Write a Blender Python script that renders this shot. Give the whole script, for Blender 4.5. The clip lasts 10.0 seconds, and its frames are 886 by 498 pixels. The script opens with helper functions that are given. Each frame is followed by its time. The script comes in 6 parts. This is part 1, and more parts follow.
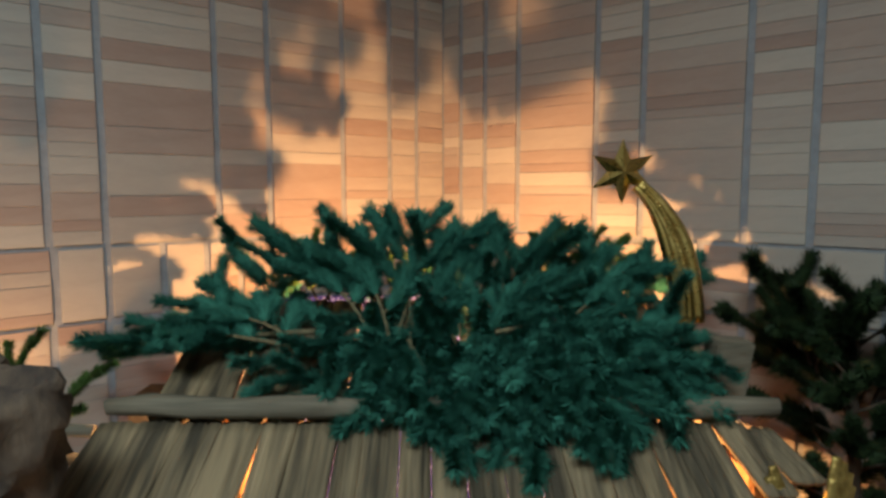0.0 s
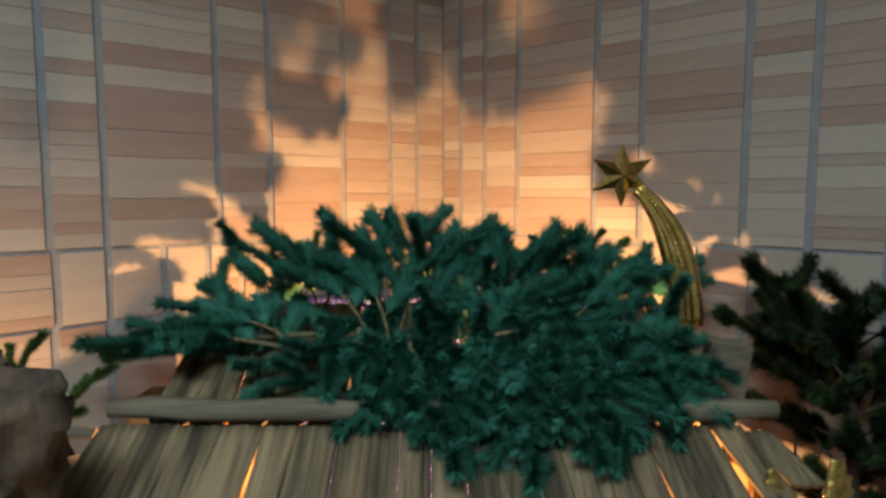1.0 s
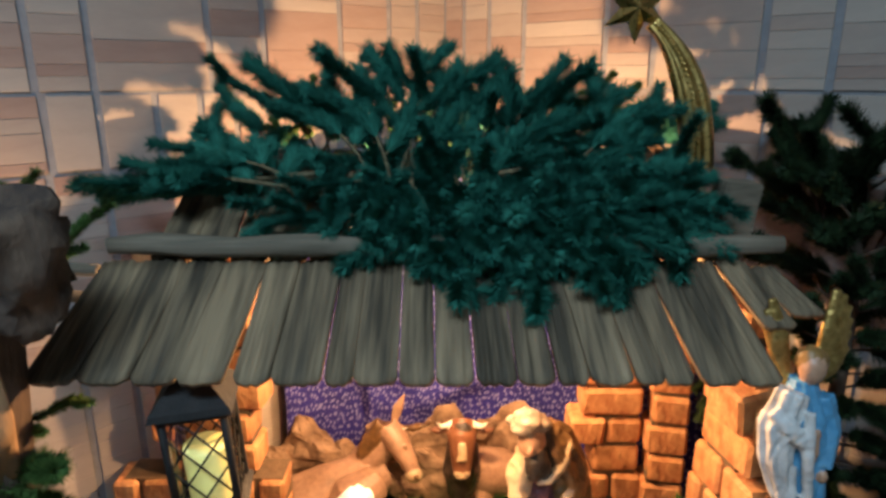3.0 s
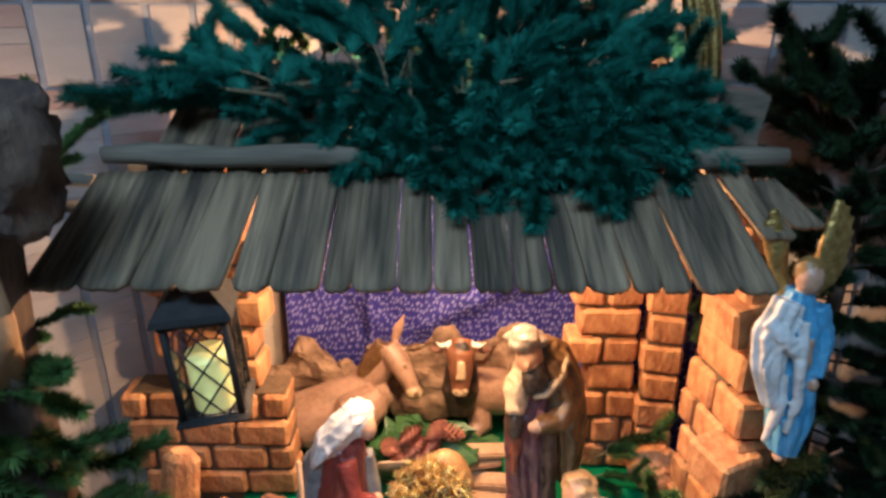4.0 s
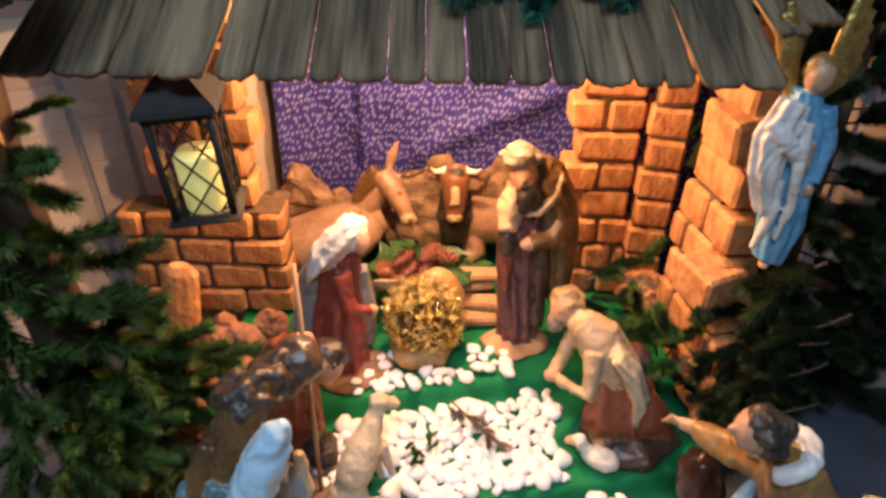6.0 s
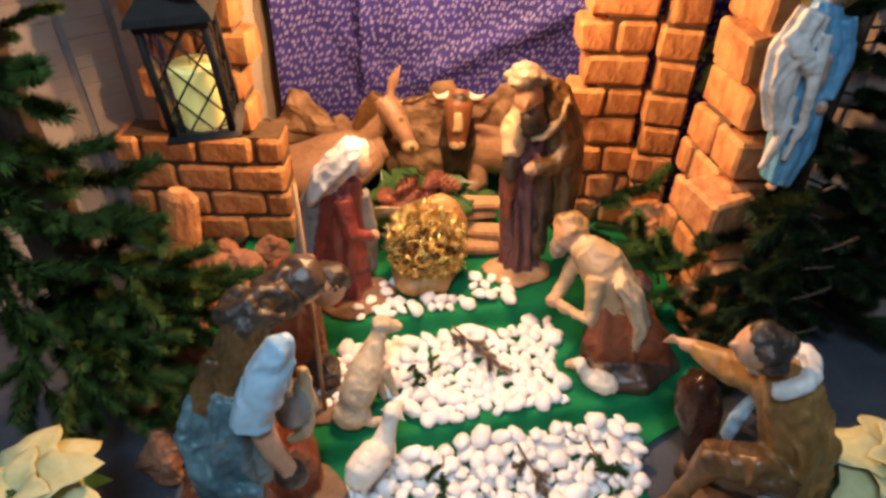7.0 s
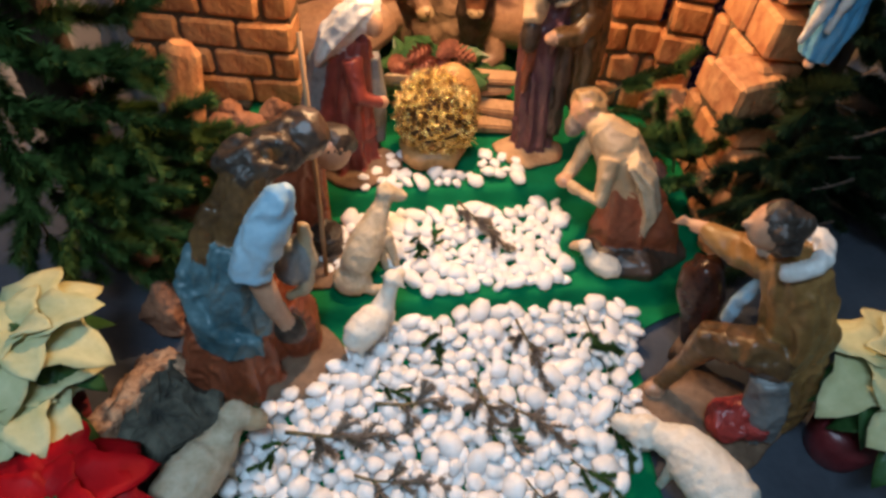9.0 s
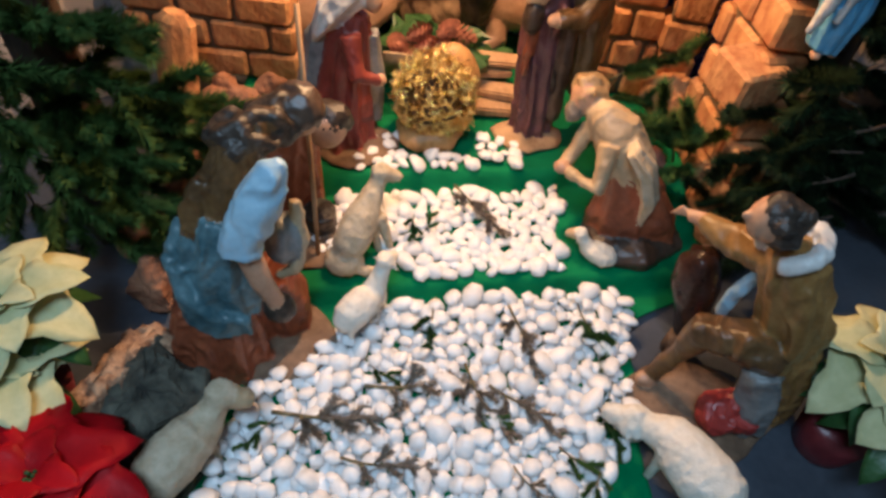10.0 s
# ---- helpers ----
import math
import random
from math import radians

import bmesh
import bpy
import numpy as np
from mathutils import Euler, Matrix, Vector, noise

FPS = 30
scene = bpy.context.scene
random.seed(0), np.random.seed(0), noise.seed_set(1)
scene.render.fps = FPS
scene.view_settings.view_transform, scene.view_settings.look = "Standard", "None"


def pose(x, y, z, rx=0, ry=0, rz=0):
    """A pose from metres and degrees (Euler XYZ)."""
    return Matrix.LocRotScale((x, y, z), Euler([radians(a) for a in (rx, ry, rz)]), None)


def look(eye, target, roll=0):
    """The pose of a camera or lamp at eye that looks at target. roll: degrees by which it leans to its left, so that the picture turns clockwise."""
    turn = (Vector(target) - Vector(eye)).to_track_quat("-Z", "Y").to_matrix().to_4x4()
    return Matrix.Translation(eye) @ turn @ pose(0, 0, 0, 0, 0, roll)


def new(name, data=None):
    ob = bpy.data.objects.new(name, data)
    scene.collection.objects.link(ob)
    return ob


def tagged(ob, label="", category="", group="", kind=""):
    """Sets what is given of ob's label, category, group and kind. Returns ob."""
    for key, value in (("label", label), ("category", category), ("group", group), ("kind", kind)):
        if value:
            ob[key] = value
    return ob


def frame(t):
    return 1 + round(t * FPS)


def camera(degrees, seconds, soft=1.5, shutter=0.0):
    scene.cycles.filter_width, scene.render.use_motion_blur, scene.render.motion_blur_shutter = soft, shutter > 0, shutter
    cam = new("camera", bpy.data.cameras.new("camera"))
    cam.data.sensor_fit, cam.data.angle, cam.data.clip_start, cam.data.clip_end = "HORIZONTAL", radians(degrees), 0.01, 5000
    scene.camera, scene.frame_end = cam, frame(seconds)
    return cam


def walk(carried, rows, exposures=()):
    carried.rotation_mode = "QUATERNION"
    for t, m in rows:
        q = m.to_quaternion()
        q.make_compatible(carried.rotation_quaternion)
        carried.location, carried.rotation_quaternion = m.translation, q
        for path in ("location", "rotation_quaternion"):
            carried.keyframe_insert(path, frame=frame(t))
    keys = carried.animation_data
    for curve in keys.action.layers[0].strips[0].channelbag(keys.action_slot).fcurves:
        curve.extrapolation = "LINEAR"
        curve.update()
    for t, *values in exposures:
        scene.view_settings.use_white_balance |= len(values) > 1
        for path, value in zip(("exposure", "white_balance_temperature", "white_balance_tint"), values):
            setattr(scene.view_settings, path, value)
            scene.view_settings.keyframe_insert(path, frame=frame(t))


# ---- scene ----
cam = camera(70.2, 10.0, soft=3.0)
METRES, EYE, TILT, LEAN, TURN = 0.45, 1.65, -5.5, 0.0, 0.0
ROWS = [
    (0.0, 0.0, 0.0, 0.0, 0.0, 0.0, -0.0),
    (0.5, -0.0038, -0.0152, -0.0004, 0.05, 0.17, -0.18),
    (1.0, -0.0004, -0.013, 0.0029, -0.01, 0.22, -0.03),
    (1.5, -0.0019, 0.0011, -0.0362, 0.4, -1.29, 0.13),
    (2.0, -0.005, 0.0301, -0.1129, 0.94, -4.6, 0.43),
    (2.5, -0.0046, 0.0474, -0.1785, 0.11, -7.47, 0.13),
    (4.0, 0.0104, 0.044, -0.3595, 0.37, -15.39, -0.13),
    (4.5, 0.0253, 0.0331, -0.4376, 0.44, -18.78, -0.26),
    (5.0, 0.0342, 0.0226, -0.5035, 0.72, -21.56, -0.33),
    (5.5, 0.036, 0.0117, -0.5661, 0.48, -24.75, -0.66),
    (7.0, 0.0255, -0.0216, -0.7337, 0.61, -32.76, -1.04),
    (7.5, 0.0268, -0.0378, -0.7839, 0.58, -35.42, -1.14),
    (8.0, 0.0296, -0.0467, -0.8277, 1.28, -38.09, -1.72),
    (8.5, 0.0387, -0.0473, -0.8674, 2.71, -40.23, -2.46),
    (9.0, 0.0432, -0.0441, -0.9003, 3.28, -41.95, -3.27),
    (9.5, 0.0429, -0.0416, -0.9223, 4.29, -42.89, -4.56),
    (10.0, 0.0416, -0.0173, -0.9373, 4.09, -43.38, -5.01),
]
# ---- exposure of the clip's camera along the walk ----
EXPOSURES = [(0.0, 0.3, 6950, 10), (2.0, 0.26, 6800, 10), (2.5, 0.16, 6350, 10), (3.2, 0.08, 5500, 10), (4.0, 0.04, 4950, 10), (4.5, 0.05, 5200, 13), (5.5, 0.02, 6050, 22), (7.0, -0.15, 6050, 16), (7.6, -0.32, 5900, 14), (8.5, -0.33, 5650, 10), (10.0, -0.36, 5400, 10)]
walk(cam, [(t, pose(0, 0, EYE, TILT, LEAN, TURN) @ pose(METRES * x, METRES * y, METRES * z, 90 + pitch, roll, yaw)) for t, x, y, z, yaw, pitch, roll in ROWS], EXPOSURES)

# ---- world and lamps ----
world = bpy.data.worlds.new("world")
scene.world = world
world.use_nodes = True
world.node_tree.nodes["Background"].inputs[0].default_value = (0.5, 0.6, 0.75, 1)
world.node_tree.nodes["Background"].inputs[1].default_value = 0.02


def lamp(name, kind, m, energy, colour, **sizes):
    data = bpy.data.lights.new(name, kind)
    data.energy, data.color = energy, colour
    if "radius" in sizes:
        data.shadow_soft_size = sizes["radius"]
    if "size" in sizes:
        data.shape, data.size, data.size_y = "RECTANGLE", sizes["size"], sizes["size_y"]
    if "cone" in sizes:
        data.spot_size, data.spot_blend = radians(sizes["cone"]), sizes.get("blend", 0.35)
    ob = new(name, data)
    ob.matrix_world = m
    return ob


WARM = (1.0, 0.54, 0.22)
# bulbs under and beside the stable's roof, and cool lamps added behind the camera
lamp("stable_bulb_lamp", "SPOT", look((-0.08, 1.24, 1.04), (0.03, 1.44, 0.2)), 30.0, WARM, radius=0.02, cone=148, blend=0.25)
lamp("side_bulb_lamp", "SPOT", look((-0.98, 1.20, 1.03), (-1.03, 1.48, 1.42)), 9.0, WARM, radius=0.006, cone=62)
lamp("stable_back_bulb_lamp", "POINT", pose(0.03, 1.508, 1.18), 58.0, WARM, radius=0.010)
# unseen area lamp added for the room's cool overhead light
lamp("cool_fill_lamp", "AREA", pose(-0.3, -0.6, 2.93), 56.0, (0.70, 0.90, 1.0), size=1.2, size_y=0.5)
# added spot that brightens the pebbles in the middle
lamp("pebble_fill_spot", "SPOT", look((0.0, -0.25, 2.9), (0.06, 0.66, 0.0)), 58.0, (0.62, 0.86, 1.0), radius=0.05, cone=32, blend=1.0)


# ---- materials ----
def mat(name, a, b, scale=18.0, rough=0.6, bump=0.25, fine=90.0, metal=0.0, jitter=0.0, island=False, stretch=(1, 1, 1), contrast=0.22, coat=0.0):
    """Two colours mixed by coarse and fine noise, with relief; jitter varies the brightness from piece to piece."""
    m = bpy.data.materials.new(name)
    m.use_nodes = True
    nt = m.node_tree
    n, link = nt.nodes, nt.links.new
    bsdf = n["Principled BSDF"]
    bsdf.inputs["Metallic"].default_value = metal
    bsdf.inputs["Coat Weight"].default_value = coat
    tc, mp = n.new("ShaderNodeTexCoord"), n.new("ShaderNodeMapping")
    mp.inputs["Scale"].default_value = stretch
    link(tc.outputs["Object"], mp.inputs["Vector"])
    big, small = n.new("ShaderNodeTexNoise"), n.new("ShaderNodeTexNoise")
    big.inputs["Scale"].default_value, big.inputs["Detail"].default_value = scale, 4
    small.inputs["Scale"].default_value, small.inputs["Detail"].default_value = fine, 3
    link(mp.outputs[0], big.inputs["Vector"]), link(mp.outputs[0], small.inputs["Vector"])
    add = n.new("ShaderNodeMath")
    add.operation = "MULTIPLY_ADD"
    add.inputs[1].default_value = 0.45
    link(small.outputs[0], add.inputs[0]), link(big.outputs[0], add.inputs[2])
    ramp = n.new("ShaderNodeValToRGB")
    e = ramp.color_ramp.elements
    e[0].position, e[1].position = 0.72 - contrast, 0.72 + contrast
    e[0].color, e[1].color = (*a, 1), (*b, 1)
    link(add.outputs[0], ramp.inputs[0])
    out = ramp.outputs[0]
    if jitter:
        hsv = n.new("ShaderNodeHueSaturation")
        if island:
            src = n.new("ShaderNodeNewGeometry").outputs["Random Per Island"]
        else:
            src = n.new("ShaderNodeObjectInfo").outputs["Random"]
        rng = n.new("ShaderNodeMapRange")
        rng.inputs["To Min"].default_value, rng.inputs["To Max"].default_value = 1 - jitter, 1 + jitter
        link(src, rng.inputs["Value"]), link(rng.outputs[0], hsv.inputs["Value"]), link(out, hsv.inputs["Color"])
        out = hsv.outputs[0]
    link(out, bsdf.inputs["Base Color"])
    rr = n.new("ShaderNodeMapRange")
    rr.inputs["To Min"].default_value, rr.inputs["To Max"].default_value = max(rough - 0.12, 0.04), min(rough + 0.12, 1)
    link(small.outputs[0], rr.inputs["Value"]), link(rr.outputs[0], bsdf.inputs["Roughness"])
    bp = n.new("ShaderNodeBump")
    bp.inputs["Strength"].default_value, bp.inputs["Distance"].default_value = bump, 0.01
    link(add.outputs[0], bp.inputs["Height"]), link(bp.outputs[0], bsdf.inputs["Normal"])
    return m


def stone_mat():
    m = mat("wall_stone", (0.30, 0.235, 0.195), (0.42, 0.35, 0.29), 7, 0.75, 0.15, 45, stretch=(1, 1, 3))
    n, link = m.node_tree.nodes, m.node_tree.links.new
    ramp = n.new("ShaderNodeValToRGB")
    ramp.color_ramp.interpolation = "LINEAR"
    ramp.color_ramp.elements[0].color = (0.30, 0.17, 0.135, 1)
    ramp.color_ramp.elements[1].color = (0.56, 0.50, 0.43, 1)
    for p, c in ((0.18, (0.36, 0.235, 0.19, 1)), (0.42, (0.40, 0.305, 0.26, 1)), (0.7, (0.45, 0.385, 0.33, 1))):
        ramp.color_ramp.elements.new(p).color = c
    link(n.new("ShaderNodeObjectInfo").outputs["Random"], ramp.inputs[0])
    mix = n.new("ShaderNodeMix")
    mix.data_type = "RGBA"
    mix.inputs[0].default_value = 0.42
    link(ramp.outputs[0], mix.inputs[6])
    link(n["Color Ramp"].outputs[0], mix.inputs[7])
    link(mix.outputs[2], n["Principled BSDF"].inputs["Base Color"])
    return m


def cloth_purple():
    """Violet cloth with small silver flecks woven in."""
    m = mat("violet_cloth", (0.011, 0.010, 0.150), (0.020, 0.017, 0.24), 9, 0.7, 0.2, 200)
    n, link = m.node_tree.nodes, m.node_tree.links.new
    tc, vo = n.new("ShaderNodeTexCoord"), n.new("ShaderNodeTexVoronoi")
    split, join, slant = n.new("ShaderNodeSeparateXYZ"), n.new("ShaderNodeCombineXYZ"), n.new("ShaderNodeMath")
    wide, high = n.new("ShaderNodeMath"), n.new("ShaderNodeMath")
    slant.operation, wide.operation, high.operation = "MULTIPLY_ADD", "MULTIPLY", "MULTIPLY"
    slant.inputs[1].default_value, wide.inputs[1].default_value, high.inputs[1].default_value = -0.35, 84, 40
    link(tc.outputs["Object"], split.inputs[0])
    link(split.outputs[2], slant.inputs[0]), link(split.outputs[0], slant.inputs[2])
    link(slant.outputs[0], wide.inputs[0]), link(split.outputs[2], high.inputs[0])
    link(wide.outputs[0], join.inputs[0]), link(high.outputs[0], join.inputs[1])
    vo.voronoi_dimensions = "2D"
    vo.inputs["Scale"].default_value, vo.inputs["Randomness"].default_value = 1.0, 0.7
    link(join.outputs[0], vo.inputs["Vector"])
    less = n.new("ShaderNodeMath")
    less.operation = "LESS_THAN"
    less.inputs[1].default_value = 0.27
    link(vo.outputs["Distance"], less.inputs[0])
    mix = n.new("ShaderNodeMix")
    mix.data_type = "RGBA"
    mix.inputs[7].default_value = (0.19, 0.19, 0.48, 1)
    link(less.outputs[0], mix.inputs[0]), link(n["Color Ramp"].outputs[0], mix.inputs[6])
    b = n["Principled BSDF"]
    link(mix.outputs[2], b.inputs["Base Color"])
    return m


M_STONE = stone_mat()
M_MORTAR = mat("mortar", (0.25, 0.25, 0.265), (0.32, 0.32, 0.335), 30, 0.9, 0.3, 140)
M_PLASTER = mat("plaster", (0.42, 0.38, 0.34), (0.5, 0.46, 0.42), 6, 0.9, 0.15, 60)
M_FLOOR = mat("floor_stone", (0.05, 0.058, 0.075), (0.085, 0.095, 0.12), 5, 0.45, 0.1, 60)
M_BOARD = mat("weathered_board", (0.058, 0.043, 0.025), (0.315, 0.226, 0.128), 22, 0.8, 0.6, 75, jitter=0.16, stretch=(1, 0.07, 0.07), contrast=0.16)
M_BEAM = mat("beam_wood", (0.10, 0.083, 0.056), (0.25, 0.205, 0.145), 22, 0.8, 0.4, 110, stretch=(0.08, 1, 1))
M_BRICK = mat("clay_brick", (0.38, 0.135, 0.045), (0.64, 0.335, 0.135), 24, 0.8, 1.0, 70, jitter=0.22, stretch=(1, 1, 0.7), contrast=0.22)
M_JOINT = mat("brick_joint", (0.10, 0.065, 0.035), (0.17, 0.11, 0.06), 30, 0.9, 0.4, 120)
M_VIOLET = cloth_purple()
M_GREEN = mat("green_felt", (0.006, 0.13, 0.045), (0.012, 0.20, 0.07), 14, 0.85, 0.2, 260)
M_PEBBLE = mat("white_pebble", (0.76, 0.75, 0.74), (0.90, 0.88, 0.87), 25, 0.42, 0.08, 120, jitter=0.08)
M_PEBBLES = mat("white_pebble_heap", (0.76, 0.75, 0.74), (0.90, 0.88, 0.87), 25, 0.42, 0.08, 120, jitter=0.08, island=True)
# roof needles: haze is put into their brighter teal
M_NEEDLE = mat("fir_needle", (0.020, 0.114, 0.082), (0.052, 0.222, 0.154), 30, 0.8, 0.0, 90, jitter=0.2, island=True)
# right-hand needles: browner, with that side's shade put into the colour
M_NEEDLE_SHADED_BROWN = mat("shaded_brown_fir_needle", (0.010, 0.022, 0.010), (0.030, 0.050, 0.018), 30, 0.65, 0.0, 90, jitter=0.35, island=True)
# olive needles of left boughs and sprigs, stronger light put into their colour
M_NEEDLE_LIT_OLIVE = mat("lit_olive_fir_needle", (0.036, 0.082, 0.018), (0.092, 0.155, 0.038), 30, 0.8, 0.0, 90, jitter=0.25, island=True)
M_NEEDLE_DRY = mat("dry_needle", (0.18, 0.135, 0.10), (0.32, 0.25, 0.19), 30, 0.8, 0.0, 90, jitter=0.3, island=True)
M_TWIG = mat("twig_bark", (0.07, 0.05, 0.025), (0.20, 0.16, 0.08), 60, 0.8, 0.3, 150)
M_BARK = mat("bark", (0.035, 0.022, 0.016), (0.13, 0.085, 0.055), 18, 0.9, 1.0, 70, stretch=(1, 1, 0.35))
M_CORK = mat("cork_bark", (0.16, 0.075, 0.04), (0.58, 0.36, 0.21), 45, 0.9, 1.0, 110)
M_WOOD = mat("split_wood", (0.30, 0.165, 0.075), (0.52, 0.33, 0.17), 20, 0.75, 0.4, 90, stretch=(1, 1, 0.15))
M_GREYROCK = mat("grey_rock", (0.022, 0.021, 0.016), (0.130, 0.122, 0.090), 24, 0.9, 0.9, 70)
M_BROWNROCK = mat("brown_rock", (0.11, 0.065, 0.038), (0.25, 0.16, 0.10), 12, 0.9, 0.6, 70, jitter=0.15)
M_RUBBLE = mat("brick_rubble", (0.20, 0.085, 0.045), (0.38, 0.18, 0.095), 16, 0.9, 0.6, 70, jitter=0.2)
M_PAPER = mat("crumpled_paper", (0.13, 0.075, 0.045), (0.38, 0.25, 0.155), 13, 0.9, 0.8, 50, jitter=0.15)
M_GOLD = mat("gold_paint", (0.55, 0.36, 0.10), (0.80, 0.58, 0.20), 30, 0.30, 0.1, 140, metal=1.0)
M_TINSEL = mat("gold_tinsel", (0.86, 0.60, 0.17), (0.98, 0.80, 0.34), 60, 0.22, 0.0, 200, metal=1.0)
M_BLACK = mat("black_iron", (0.006, 0.0055, 0.005), (0.016, 0.013, 0.011), 40, 0.78, 0.2, 160)
M_WAX = mat("candle_wax", (0.80, 0.70, 0.20), (0.84, 0.75, 0.27), 16, 0.45, 0.05, 90)
# the wax is given a faint yellow emission
M_WAX.node_tree.nodes["Principled BSDF"].inputs["Emission Color"].default_value = (1.0, 0.85, 0.25, 1)
M_WAX.node_tree.nodes["Principled BSDF"].inputs["Emission Strength"].default_value = 0.25
M_SKIN = mat("painted_flesh", (0.42, 0.235, 0.14), (0.53, 0.32, 0.20), 25, 0.4, 0.1, 100)
M_WHITE = mat("painted_white", (0.50, 0.47, 0.44), (0.76, 0.74, 0.70), 18, 0.45, 0.15, 90)
M_PALEBLUE = mat("painted_pale_blue", (0.30, 0.46, 0.58), (0.42, 0.58, 0.68), 18, 0.4, 0.15, 90)
M_BLUE = mat("painted_blue", (0.07, 0.24, 0.42), (0.15, 0.36, 0.55), 16, 0.4, 0.15, 90)
M_TEAL = mat("painted_teal", (0.035, 0.085, 0.105), (0.145, 0.235, 0.26), 16, 0.4, 0.2, 90)
M_RED = mat("painted_dark_red", (0.12, 0.022, 0.018), (0.23, 0.045, 0.03), 16, 0.4, 0.15, 90)
M_RUST = mat("painted_rust", (0.17, 0.045, 0.02), (0.30, 0.085, 0.035), 16, 0.4, 0.15, 90)
M_BROWN = mat("painted_brown", (0.032, 0.019, 0.013), (0.085, 0.052, 0.034), 16, 0.4, 0.15, 90)
M_PURPLE = mat("painted_plum", (0.085, 0.032, 0.04), (0.17, 0.07, 0.075), 16, 0.4, 0.15, 90)
M_OCHRE = mat("painted_ochre", (0.18, 0.092, 0.024), (0.32, 0.18, 0.055), 16, 0.4, 0.15, 90)
M_UMBER = mat("painted_umber", (0.055, 0.028, 0.011), (0.17, 0.09, 0.03), 14, 0.35, 0.2, 90)
M_BEIGE = mat("painted_beige", (0.38, 0.27, 0.15), (0.52, 0.39, 0.24), 18, 0.45, 0.2, 90)
M_HAIR = mat("painted_dark_hair", (0.018, 0.013, 0.010), (0.06, 0.042, 0.030), 45, 0.42, 0.5, 120)
M_GREYHAIR = mat("painted_grey_hair", (0.16, 0.12, 0.09), (0.32, 0.26, 0.20), 45, 0.4, 0.5, 120)
M_FLEECE = mat("painted_fleece", (0.42, 0.33, 0.21), (0.58, 0.48, 0.34), 40, 0.7, 0.3, 130)
M_WHITEFLEECE = mat("painted_white_fleece", (0.66, 0.60, 0.50), (0.80, 0.75, 0.66), 40, 0.6, 0.35, 130)
M_HAY = mat("painted_fair_hair", (0.26, 0.16, 0.07), (0.46, 0.31, 0.15), 45, 0.4, 0.5, 120)
M_HIDE = mat("painted_tan_hide", (0.20, 0.115, 0.07), (0.40, 0.25, 0.165), 11, 0.45, 0.2, 80)
M_OX = mat("painted_brown_hide", (0.11, 0.042, 0.018), (0.22, 0.09, 0.04), 14, 0.45, 0.2, 80)
M_BRACT = mat("cream_bract", (0.50, 0.50, 0.25), (0.68, 0.66, 0.38), 14, 0.55, 0.25, 60)
M_REDBRACT = mat("red_bract", (0.30, 0.002, 0.006), (0.46, 0.004, 0.010), 14, 0.5, 0.25, 60)
M_JUG = mat("glazed_dark_brown", (0.018, 0.008, 0.006), (0.055, 0.024, 0.017), 20, 0.22, 0.2, 80)
M_LEAF = mat("plant_leaf", (0.02, 0.06, 0.015), (0.045, 0.12, 0.03), 16, 0.4, 0.25, 80)
M_POT = mat("red_pot", (0.10, 0.012, 0.015), (0.18, 0.025, 0.03), 16, 0.35, 0.05, 80)
M_GREYCLOTH = mat("painted_grey_cloth", (0.13, 0.135, 0.14), (0.27, 0.27, 0.26), 16, 0.4, 0.15, 90)
M_CLAY = mat("ochre_clay", (0.34, 0.17, 0.05), (0.50, 0.28, 0.10), 20, 0.5, 0.3, 80)
M_BRIGHTRED = mat("painted_bright_red", (0.26, 0.025, 0.02), (0.40, 0.05, 0.04), 16, 0.4, 0.15, 90)
M_OLDGOLD = mat("old_gold_paint", (0.30, 0.19, 0.05), (0.55, 0.38, 0.12), 60, 0.42, 0.4, 160, metal=0.8)
M_CONE = mat("cone_scale", (0.22, 0.075, 0.045), (0.42, 0.17, 0.10), 40, 0.7, 0.3, 120, jitter=0.2, island=True)


for m in (M_REDBRACT, M_BRACT, M_NEEDLE, M_NEEDLE_LIT_OLIVE, M_NEEDLE_SHADED_BROWN, M_GREEN):
    m.node_tree.nodes["Principled BSDF"].inputs["Specular IOR Level"].default_value = 0.15


def glass_mat():
    m = bpy.data.materials.new("lantern_glass")
    m.use_nodes = True
    b = m.node_tree.nodes["Principled BSDF"]
    b.inputs["Transmission Weight"].default_value, b.inputs["Roughness"].default_value, b.inputs["IOR"].default_value = 1.0, 0.03, 1.1
    return m


M_GLASS = glass_mat()


# ---- mesh helpers ----
def mesh_of(name, bm, mats, smooth=True):
    bmesh.ops.recalc_face_normals(bm, faces=bm.faces)
    me = bpy.data.meshes.new(name)
    bm.to_mesh(me)
    bm.free()
    for m in mats if isinstance(mats, (list, tuple)) else [mats]:
        me.materials.append(m)
    if smooth:
        me.polygons.foreach_set("use_smooth", [True] * len(me.polygons))
    return me


def part(name, bm, mats, parent, label="", smooth=True):
    ob = new(name, mesh_of(name, bm, mats, smooth))
    ob.parent = parent
    if label:
        tagged(ob, label)
    return ob


def thing(name, bm, mats, label, category, group="", kind="", smooth=True):
    return tagged(new(name, mesh_of(name, bm, mats, smooth)), label, category, group, kind)


def empty(name, label, category, group="", at=(0, 0, 0), kind=""):
    ob = new(name)
    ob.empty_display_size = 0.05
    ob.location = at
    return tagged(ob, label, category, group, kind)


